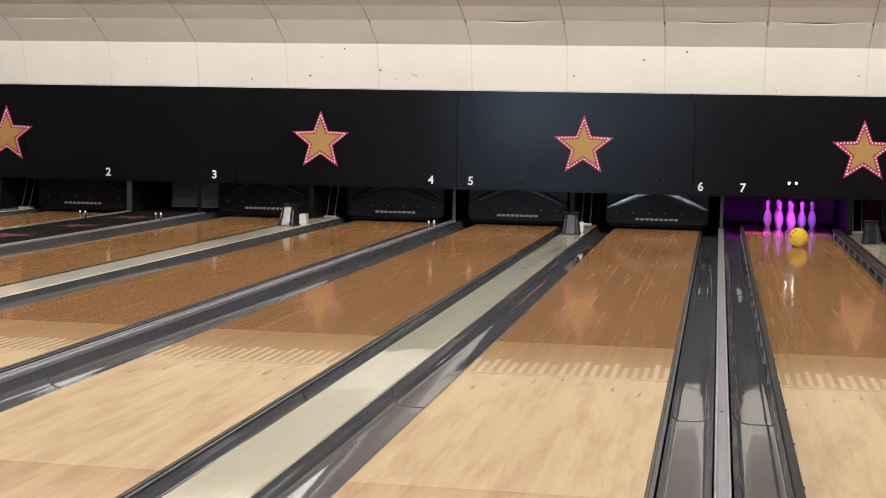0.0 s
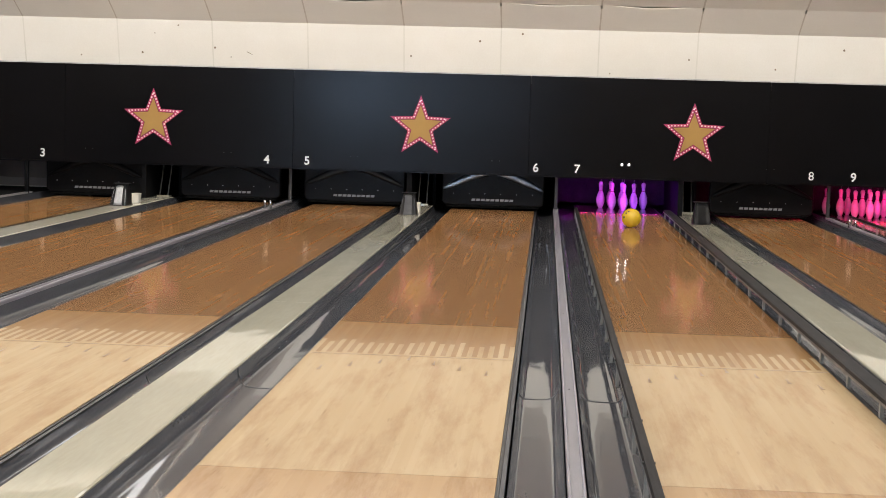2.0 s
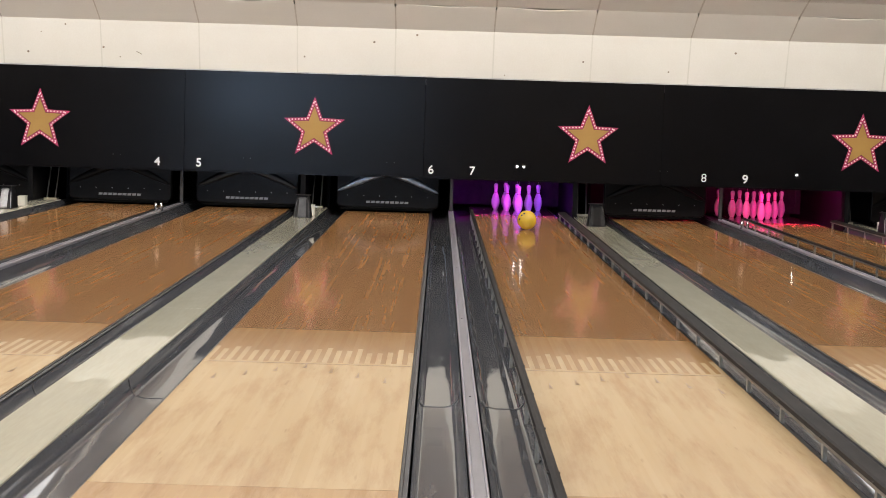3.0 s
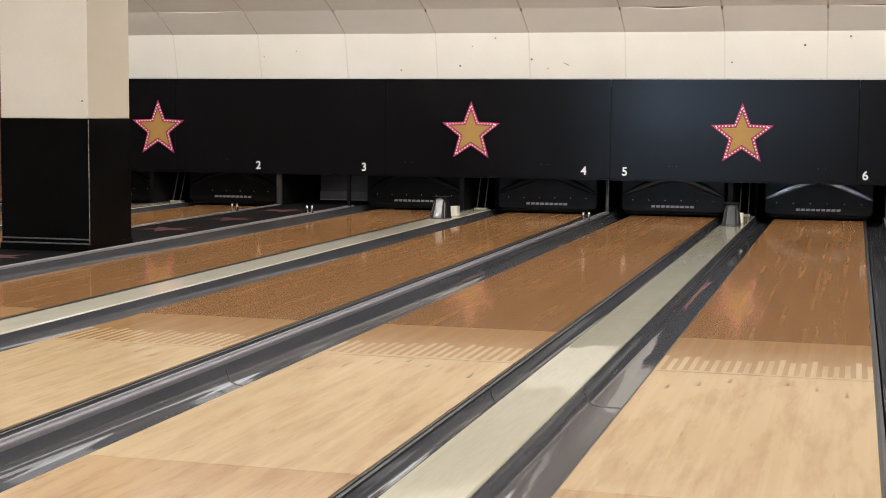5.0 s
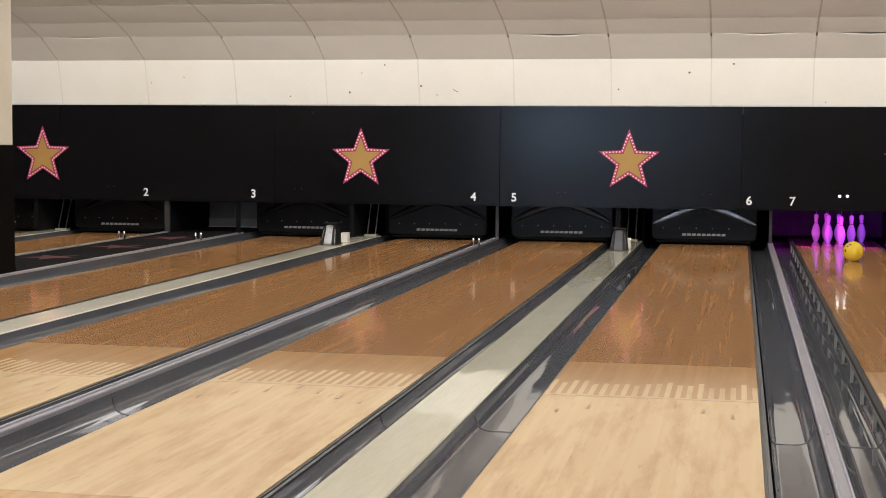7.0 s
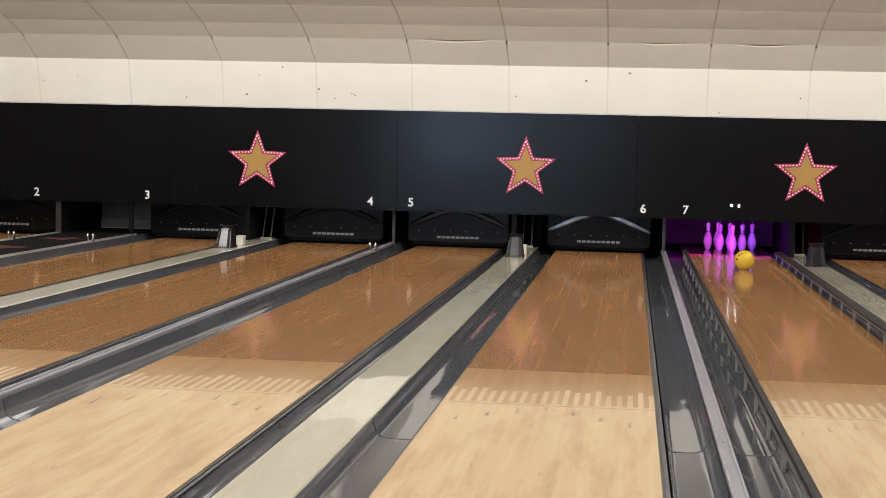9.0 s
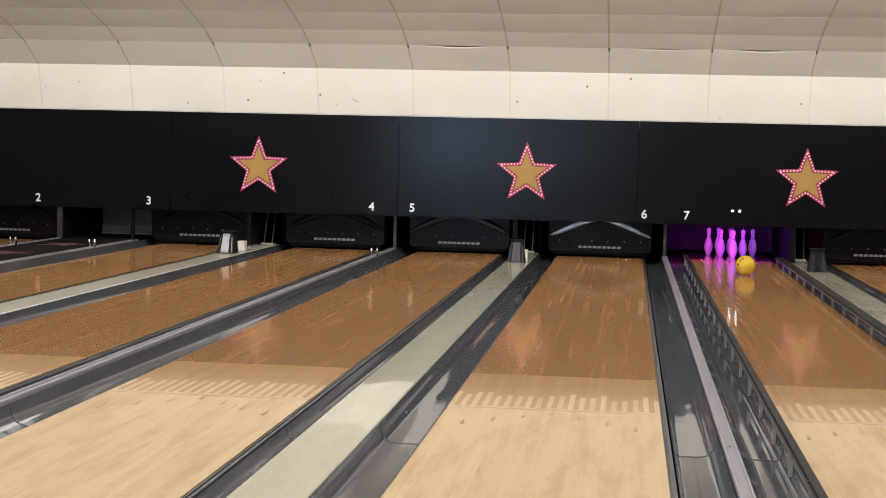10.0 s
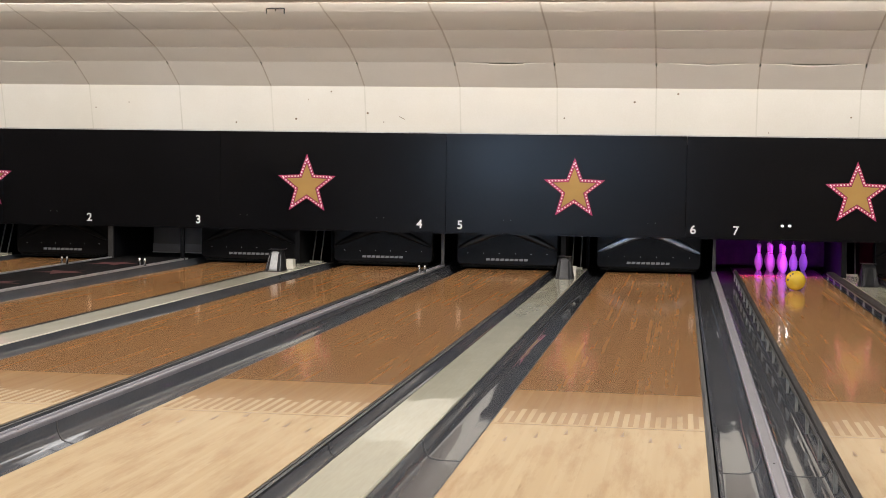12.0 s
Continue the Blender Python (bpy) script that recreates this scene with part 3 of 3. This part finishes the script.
def gutter(x0, x1, lane_on_left, rise):
    ob = thing("gutter", "dark grey moulded gutter channel beside a lane", "gutter", "gutters")
    # a grey ledge and a dark groove lie between the lane and the channel on one side
    near = 0.04 if lane_on_left else 0.012
    a, b = (x0 + near, x1 - 0.002) if lane_on_left else (x0 + 0.002, x1 - near)
    part("far_channel", strip(gutter_profile(a, b, lane_on_left, 0.062, rise, 1.3), -11.76, DECK_END, steps=6, soft=22), GUTTER, ob)
    part("near_channel", strip(gutter_profile(a, b, lane_on_left, 0.055, rise, 1.35), FOUL, -11.762, steps=3, soft=22), GUTTER, ob)
    part("joint_ring", strip(gutter_profile(a + 0.002, b - 0.002, lane_on_left, 0.0535, rise - 0.001, 1.33), -11.77, -11.756, soft=22), LEDGE, ob, "dark ring at the channel joint")
    if lane_on_left:
        part("edge_strip", box(x0 + 0.001, x0 + 0.013, FOUL, DECK_END, -0.12, -0.004), LIP, ob, "black edge strip")
        part("ledge", box(x0 + 0.0135, x0 + 0.031, FOUL, DECK_END, -0.12, -0.008, 0.002), LEDGE, ob, "grey ledge")
    else:
        part("edge_strip", box(x1 - 0.011, x1 - 0.001, FOUL, DECK_END, -0.12, -0.004), LIP, ob, "black edge strip")
    return ob


def narrow_divider(x0, x1, label="narrow lilac-grey capping between two gutters", z=0.05, mat=CAP, edge=CAP_EDGE):
    ob = thing("capping", label, "capping", "cappings")
    part("cap", box(x0, x1, FOUL, 0.2, -0.12, z), mat, ob)
    for a, b in ((x0, x0 + 0.011), (x1 - 0.011, x1)):
        part("ridge", strip([(a, z), (a, z + 0.006), (a + 0.003, z + 0.01), (b - 0.003, z + 0.01), (b, z + 0.006), (b, z)], FOUL, 0.2), edge, ob, "pale raised ridge")
    for y in (-3.4, -6.6, -9.6, -12.1, -15.0):
        part("joint_screw", rod(((x0 + x1) / 2, y, z), ((x0 + x1) / 2, y, z + 0.002), 0.004, 8), RAIL, ob)
    return ob


def pegs(x, y, z):
    ob = thing("bumper_pegs", "pair of short chrome pegs on the capping", "pegs", "capping pegs", (x, y, z))
    for dx in (-0.033, 0.033):
        part("peg", lathe([(0.016, 0), (0.016, 0.075), (0.011, 0.09), (0.004, 0.095)], 12), CHROME, ob, smooth=True).location = (dx, 0, 0)
    return ob


def return_cover(c):
    """The cream cover over the ball track on the left of an even lane."""
    x0, x1, z = c - 1.042, c - 0.762, 0.034
    # the left covers carry their bright reflection as a paler colour
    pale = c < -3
    ob = thing("ball_track_cover", "cream glossy ball track cover, brightened by painted sheen" if pale else "cream glossy cover over the ball return track", "track cover", "ball track covers")
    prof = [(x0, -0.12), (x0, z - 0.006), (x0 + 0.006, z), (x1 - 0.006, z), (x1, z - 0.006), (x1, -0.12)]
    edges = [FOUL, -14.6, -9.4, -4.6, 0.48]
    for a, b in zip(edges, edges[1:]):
        part("cover_section", strip(prof, a + 0.001, b - 0.001), SHEEN_COVER if pale else COVER, ob)
    return ob


def return_hood(x, y, kind):
    """A tapered casing with a leaning, round-topped front and a thin plate over it."""
    words = {"steel": "bright steel front and black sides", "grey": "grey glossy front and dark sides", "dark": "dark plastic casing"}[kind]
    ob = thing("ball_return_hood", "ball return hood with " + words, "hood", "ball return hoods", (x, y, 0.034))
    bm = bmesh.new()
    ring = []
    for z, hx, y0, y1 in ((0.0, 0.098, -0.155, 0.14), (0.02, 0.096, -0.148, 0.14), (0.2, 0.074, -0.052, 0.12), (0.235, 0.066, -0.018, 0.115), (0.243, 0.06, 0.0, 0.105)):
        ring.append([bm.verts.new(v) for v in ((-hx, y0, z), (hx, y0, z), (hx, y1, z), (-hx, y1, z))])
    for a, b in zip(ring, ring[1:]):
        for k in range(4):
            bm.faces.new((a[k], a[(k + 1) % 4], b[(k + 1) % 4], b[k]))
    bm.faces.new(ring[0][::-1])
    bm.faces.new(ring[-1])
    bmesh.ops.bevel(bm, geom=[e for e in bm.edges if abs(e.verts[0].co.z - e.verts[1].co.z) > 0.01], offset=0.015, segments=4, affect="EDGES")
    part("shell", bm, DARK_HOOD, ob)
    # bowed front sheet, its upper corners rounded
    front = bmesh.new()
    cols = []
    for i in range(13):
        u = -1 + i / 6
        top = 0.232 - 0.075 * abs(u) ** 3.5
        cols.append([front.verts.new((u * (0.094 - 0.1 * z), -0.166 + 0.53 * z + 0.028 * u * u, z)) for z in [0.008 + (top - 0.008) * q / 8 for q in range(9)]])
    for a, b in zip(cols, cols[1:]):
        for q in range(8):
            front.faces.new((a[q], b[q], b[q + 1], a[q + 1]))
    bmesh.ops.solidify(front, geom=front.faces[:], thickness=-0.004)
    bmesh.ops.recalc_face_normals(front, faces=front.faces[:])
    part("front_sheet", front, {"steel": STEEL_HOOD, "grey": HOOD, "dark": DARK_HOOD}[kind], ob, "bowed front sheet", True)
    part("top_plate", box(-0.086, 0.086, -0.03, 0.115, 0.246, 0.253, 0.003), DARK_HOOD, ob, "thin dark top plate")
    part("base_flange", box(-0.104, 0.104, -0.17, 0.15, 0.0, 0.006), LIP, ob)
    if x < -8:
        return ob
    b = thing("return_box", "small cream box behind the return hood", "box", "return boxes", (x + 0.055, y + 0.47, 0.034))
    part("box_body", box(-0.042, 0.042, -0.06, 0.06, 0.0, 0.105, 0.005), PLASTER, b)
    part("box_lid", box(-0.045, 0.045, -0.063, 0.063, 0.106, 0.113, 0.002), PLASTER, b)
    return ob


def pole_pair(c):
    ob = thing("guide_poles", "pair of thin chrome poles rising behind the mask", "poles", "guide poles")
    for dx in (-0.955, -0.85):
        part("pole", rod((c + dx, 0.53, 0.05), (c + dx + 0.012, 0.86, 0.78), 0.0095), POLE, ob)
    part("foot_plate", box(c - 0.985, c - 0.825, 0.49, 0.62, 0.0, 0.05), COVER, ob)
    return ob


def kickback(x0, x1, label="dark partition between two pin decks", back=0.08, front=0.04, mat=EDGE):
    ob = thing("partition", label, "partition", "pin deck partitions")
    part("side_board", box(x0, x1, back, 2.9, -0.12, 1.2), PIT, ob)
    part("front_edge", box(x0 - 0.004, x1 + 0.004, front, front + 0.038, -0.02, 1.2), mat, ob, "dark grey front edge")
    return ob


def sweep_guard(c, lit):
    """The black arched guard that hangs before the pins, with its row of screws and a maker's mark in bars."""
    ob = thing("sweep_guard", "glossy black arched sweep guard with a silver mark", "sweep guard", "sweep guards", (c, 0.42, 0))
    w = 0.645
    sheet = [(-w + 0.06, 0.055), (w - 0.06, 0.055), (w - 0.015, 0.075), (w, 0.12), (w, 0.9), (-w, 0.9), (-w, 0.12), (-w + 0.015, 0.075)]
    part("face_sheet", plate(sheet, -0.04, 0.048, 0.02), SHELL, ob)
    # ridge along the arched highlight streaks; lane 6's bluish tone paints the highlight in
    ridge = bmesh.new()
    rings = []
    for k in range(41):
        x = -0.63 + 1.26 * k / 40
        lift = math.sqrt(x * x + 0.03)
        centre = Vector((x, -0.04, 0.585 - 0.5 * lift))
        out = Vector((0.5 * x / lift, 0, 1.0)).normalized()
        swell = math.sin(math.pi * k / 40) ** 0.5
        rings.append([ridge.verts.new(centre + out * ((0.005 + 0.05 * swell) * math.cos(b)) + Vector((0, -(0.003 + 0.03 * swell) * math.sin(b), 0))) for b in [math.pi * q / 8 for q in range(9)]])
    for p, q in zip(rings, rings[1:]):
        for k in range(8):
            ridge.faces.new((p[k], p[k + 1], q[k + 1], q[k]))
    bmesh.ops.recalc_face_normals(ridge, faces=ridge.faces[:])
    part("arched_ridge", ridge, ARCH_GLINT if lit == 2 else SEMI if lit else SHELL, ob, "arched ridge shaped and toned as a bluish highlight" if lit == 2 else "", True)
    part("rubber_foot", box(-w + 0.06, w - 0.06, -0.03, 0.04, 0.03, 0.053), FOOT, ob)
    for k in range(6):
        part("screw", rod((-0.5 + 0.2 * k, -0.044, 0.205), (-0.5 + 0.2 * k, -0.04, 0.205), 0.005, 8), LETTER, ob)
    # the maker's mark, as a row of plain leaning bars
    for k in range(9):
        x = -0.27 + 0.06 * k
        part("mark_bar", plate([(x, 0.114), (x + 0.046, 0.114), (x + 0.052, 0.142), (x + 0.006, 0.142)], -0.0425, -0.0405), MARK, ob, "silver bar")
    return ob


def pin_rail(x, y0, y1, face, label):
    """A raised bumper rail on posts along a lane edge."""
    ob = thing("bumper_rail", label, "bumper rail", "bumper rails")
    a, b = (x - 0.012, x + 0.07) if face > 0 else (x - 0.026, x + 0.006)
    part("top_bar", strip([(a, 0.066), (b, 0.066), (b + 0.003, 0.074), (b, 0.096), (b - 0.012, 0.1), (a + 0.012, 0.1), (a, 0.096), (a - 0.003, 0.074)], y0, y1), RAIL, ob)
    part("edge_bead", strip([(a - 0.005, 0.068), (a - 0.0035, 0.068), (a - 0.0035, 0.08), (a - 0.005, 0.08)], y0, y1), RAIL_EDGE, ob, "scuffed grey bead")
    n = int((y1 - y0) / 0.715)
    data = None
    for k in range(n + 1):
        y = y1 - 0.03 - 0.715 * k
        if y < y0:
            break
        if data is None:
            data = mesh_of("rail_post", box(-0.008, 0.008, -0.015, 0.015, -0.045, 0.07), POST)
        p = new("rail_post", data)
        p.parent, p.location = ob, (x + 0.004 if face > 0 else x - 0.016, y, 0)
        part("bolt", rod((a - 0.007, y, 0.086), (b + 0.006, y, 0.086), 0.005, 8), LIP, ob)
    return ob


PIN_PROFILE = [(0.026, 0.0), (0.0286, 0.004), (0.0415, 0.03), (0.0498, 0.057), (0.0575, 0.086), (0.0605, 0.114), (0.0578, 0.149), (0.0495, 0.184), (0.0385, 0.219), (0.0285, 0.238), (0.0249, 0.254), (0.0237, 0.273), (0.0255, 0.298), (0.0301, 0.322), (0.0323, 0.343), (0.029, 0.365), (0.019, 0.377), (0.006, 0.381)]


def first_pin():
    ob = thing("bowling_pin", "white coated bowling pin standing on the deck", "bowling pin", "bowling pins")
    part("body", lathe([(r * 0.93, z * 0.93) for r, z in PIN_PROFILE], 24), PIN_WHITE, ob, smooth=True)
    part("neck_band", lathe([(0.0242, 0.225), (0.0238, 0.232), (0.0234, 0.24)], 24), PINK, ob, "red neck band", True)
    part("string", rod((0, 0, 0.353), (0, 0, 1.0), 0.0025, 6), STRING, ob, "thin lifting string")
    return ob


# pieces of the lane field, lane by lane
for n in CENTRE:
    c = CENTRE[n]
    if n % 2:
        gutter(c - HALF - 0.235, c - HALF, False, 0.045 if n == 3 else 0.038)
        gutter(c + HALF, c + HALF + 0.19, True, 0.026)
    else:
        gutter(c - HALF - 0.232, c - HALF, False, 0.026)
        gutter(c + HALF, c + HALF + 0.235, True, 0.045 if n == 2 else 0.038)
for n in (4, 6, 8):
    c = CENTRE[n]
    narrow_divider(c + 0.766, c + 0.826)
    # on lane 6 the board is extended forward, to block light from lane 7
    kickback(c + 0.782, c + 0.812, "grey post and partition between two pin decks", 0.27 if n == 6 else 2.0, 0.22, FRONT_POST)
    if n != 6:
        pegs(c + 0.797, -1.31, 0.05)
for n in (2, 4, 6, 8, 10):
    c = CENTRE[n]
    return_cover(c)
    pole_pair(c)
    kickback(c - 1.06, c - 1.01)
    kickback(c - 0.80, c - 0.765, back=0.95, front=0.91)
    return_hood(c - 0.91 - (0.03 if n < 5 else 0.0), -1.32, {6: "grey", 8: "dark"}.get(n, "steel"))
for n in CENTRE:
    if n not in OPEN_LANES:
        sweep_guard(CENTRE[n], {5: 1, 6: 2}.get(n, 0))
for n, sides in ((7, (-1, 1)), (9, (-1, 1))):
    for s in sides:
        x = CENTRE[n] + s * (HALF + 0.012)
        pin_rail(x, -16.6, 0.0, s, "grey bumper rail on short posts along the lane edge")

# outer edges and the walkway between lanes 2 and 3
AISLE0, AISLE1, AISLE_Z = CENTRE[2] + HALF + 0.235, CENTRE[3] - HALF - 0.235, 0.05
narrow_divider(AISLE0 + 0.002, AISLE0 + 0.044, "grey metal capping along the carpeted walkway", AISLE_Z + 0.005, WALK_CAP, WALK_CAP)
narrow_divider(AISLE1 - 0.044, AISLE1 - 0.002, "grey metal capping along the carpeted walkway", AISLE_Z + 0.005, WALK_CAP, WALK_CAP)
pegs(AISLE0 + 0.022, -1.42, AISLE_Z + 0.006)
pegs(AISLE1 - 0.022, -1.42, AISLE_Z + 0.006)
aisle = structure("floor_walkway", box(AISLE0 + 0.046, AISLE1 - 0.046, FOUL, 1.6, -0.12, AISLE_Z), CARPET, "black carpeted walkway with faded pink stars")
narrow_divider(CENTRE[1] - HALF - 0.30, CENTRE[1] - HALF - 0.237)
structure("floor_edge_left", box(LEFT, CENTRE[1] - HALF - 0.302, FOUL, 3.0, -0.12, 0.03), CARPET, "black carpet strip beside the brick wall")
structure("floor_edge_right", box(CENTRE[10] + HALF + 0.237, RIGHT, FOUL, 3.0, -0.12, 0.03), CARPET, "black carpet strip beside the side wall")

# carpet stars on the walkway
carpet_chance = random.Random(11)
for k in range(15):
    y = -1.05 - 1.6 * k
    x = (AISLE0 + AISLE1) / 2 + carpet_chance.uniform(-0.06, 0.06)
    if -7.0 < y < -5.8 or y < FOUL + 0.5:
        continue
    bm = bmesh.new()
    turn = carpet_chance.uniform(0, 6.28)
    r = carpet_chance.uniform(0.3, 0.36)
    top = [bm.verts.new((x + px * math.cos(turn) - pz * math.sin(turn), y + px * math.sin(turn) + pz * math.cos(turn), AISLE_Z + 0.004)) for px, pz in star_points(r, 0.4)]
    bm.faces.new(top[::-1])
    bmesh.ops.recalc_face_normals(bm, faces=bm.faces[:])
    part("carpet_star", bm, CARPET_STAR, aisle, "faded pink star in the carpet")
kickback(AISLE0, AISLE0 + 0.06, mat=FRONT_POST)
kickback(AISLE1 - 0.045, AISLE1 - 0.005, "dark post at the end of the walkway", 1.6)
service = thing("service_panel", "grey painted panel closing the walkway under the mask", "panel")
part("sheet", box(AISLE0 + 0.1, AISLE1 + 0.4, 1.45, 1.48, AISLE_Z, 1.3), SERVICE, service)
part("kick_strip", box(AISLE0 + 0.1, AISLE1 + 0.4, 1.425, 1.449, AISLE_Z + 0.012, AISLE_Z + 0.12), SERVICE_KICK, service, "pale kick board")
part("floor_bead", box(AISLE0 + 0.1, AISLE1 + 0.4, 1.41, 1.449, AISLE_Z, AISLE_Z + 0.011), PLASTER, service)

# chrome domes added along the walkway cappings, standing in for bright glints
glint_data = mesh_of("cap_glint", lathe([(0.013, 0), (0.013, 0.004), (0.01, 0.011), (0.004, 0.014)], 10), CHROME, True)
for x, ys in ((AISLE0 + 0.022, (-0.6, -2.0, -3.2, -4.4)), (AISLE1 - 0.022, (-0.9, -1.9))):
    for y in ys:
        stud = new("cap_glint", glint_data)
        stud.location = (x, y, AISLE_Z + 0.0055)
        tagged(stud, "small chrome dome standing in for a glint on the capping", "stud", "capping studs")

# column on the walkway
X0, X1, Y0, Y1, BLACK_TOP = -6.78, -5.93, -6.80, -6.02, 1.195
column = thing("column", "square column, cream above and gloss black below", "column", "", (0, 0, 0))
part("upper_shaft", box(X0 + 0.006, X1 - 0.006, Y0 + 0.006, Y1 - 0.006, BLACK_TOP, 2.968, 0.008), CREAM, column, "cream painted upper part")
part("lower_casing", box(X0, X1, Y0, Y1, AISLE_Z + 0.001, BLACK_TOP, 0.004), BLACK_PAINT, column, "gloss black lower casing")
part("corner_bead", box(X1 - 0.0045, X1 + 0.002, Y0 - 0.002, Y0 + 0.0045, AISLE_Z + 0.06, BLACK_TOP - 0.01), EDGE_BEAD, column, "chipped pale corner bead")
part("base_moulding", strip([(X0 - 0.012, AISLE_Z + 0.002), (X1 + 0.003, AISLE_Z + 0.002), (X1 + 0.003, AISLE_Z + 0.04), (X1 + 0.002, AISLE_Z + 0.06), (X0 - 0.004, AISLE_Z + 0.06), (X0 - 0.012, AISLE_Z + 0.04)], Y0 - 0.012, Y1 + 0.012), BLACK_PAINT, column)

for z in (AISLE_Z + 0.061, AISLE_Z + 0.1):
    part("base_ledge", box(X0, X1 - 0.01, Y0 - 0.014, Y0 - 0.001, z, z + 0.012, 0.003), RAIL_EDGE, column, "thin grey base ledge")

part("scuff", ball_shape(X1 - 0.06, Y0 + 0.006, BLACK_TOP + 0.15, 0.008, 8, 6), SCUFF, column, "small dark mark")

# pins and ball
pin = first_pin()
LAYOUT = {1: (0, 0), 2: (-1, 1), 3: (1, 1), 4: (-2, 2), 5: (0, 2), 6: (2, 2), 7: (-3, 3), 8: (-1, 3), 9: (1, 3), 10: (3, 3)}
HEAD = 1.12
first = True
for n, standing in ((7, (1, 2, 3, 4, 5, 6, 8)), (9, range(1, 11))):
    for k in standing:
        i, row = LAYOUT[k]
        m = pose(CENTRE[n] + (0.09 if n == 7 else -0.1) + 0.142 * i, HEAD + 0.246 * row, 0.0)
        if first:
            pin.matrix_basis = m
            first = False
        else:
            copy_thing(pin, m)
ball = thing("bowling_ball", "bright yellow bowling ball rolling on the lane", "bowling ball", "", (1.63, -1.75, 0.108))
part("sphere", ball_shape(0, 0, 0, 0.108, 32, 20), BALL, ball, smooth=True)
for dx, dz, r in ((-0.062, 0.055, 0.011), (-0.036, 0.075, 0.011), (-0.085, 0.01, 0.013)):
    d = Vector((dx, -math.sqrt(0.108 ** 2 - dx * dx - dz * dz), dz)).normalized()
    part("finger_hole", rod(d * 0.1, d * 0.1084, r, 14), LIP, ball, "dark finger hole")

# coloured bars over the open pin decks
BARS = {7: ((1.0, 0.012, 0.7), (0.5, 0.012, 1.0), (0.2, 0.016, 1.0)), 9: ((1.0, 0.004, 0.12), (0.95, 0.004, 0.26), (0.95, 0.004, 0.4))}
for n, colours in BARS.items():
    c = CENTRE[n]
    bar = thing("deck_light", "coloured light bar behind the mask over the pins", "light bar", "deck lights", (c, 0.3, 0.62))
    for k, colour in enumerate(colours):
        glow = material("deck_bar_glow", (0.8, 0.8, 0.8), 0.4, emit=colour, strength=PIT_POWER)
        x = -0.54 + 0.36 * k
        part("light_tube", box(x, x + 0.35, -0.03, 0.03, -0.03, 0.03, 0.01), glow, bar, "glowing tube")
    part("light_housing", box(-0.79, 0.79, -0.05, 0.05, 0.034, 0.06), LIP, bar)
    # unseen plate, added to keep the bar's light off the lane in front
    part("spill_shield", box(-0.79, 0.79, -0.066, -0.052, -0.155, 0.06), LIP, bar)
    curtain = thing("pit_curtain", "dark ball curtain behind the pins", "curtain", "pit curtains", (c, 2.35, 0))
    for k in range(-1, 10):
        part("curtain_strip", box(-0.63 + 0.14 * k, -0.63 + 0.14 * k + 0.138, 0.002 * (k % 2), 0.012 + 0.002 * (k % 2), 0.02, 1.15), CURTAIN, curtain)
    part("pit_floor", box(-0.76, 0.76, -0.24, 0.6, -0.1, -0.06), PIT, curtain)

# bricks of the side wall, the stretch that shows beside the column
brick_data = mesh_of("brick", box(0.0, 0.012, -0.1075, 0.1075, -0.0325, 0.0325, 0.004), BRICK)
for row in range(28):
    for k in range(10):
        b = new("brick", brick_data)
        b.parent = left_wall
        b.location = (LEFT + 0.001, 0.6 - 0.225 * k + (0.1125 if row % 2 else 0.0), 0.05 + 0.075 * row)

# lanes last
for n in CENTRE:
    lane(n)
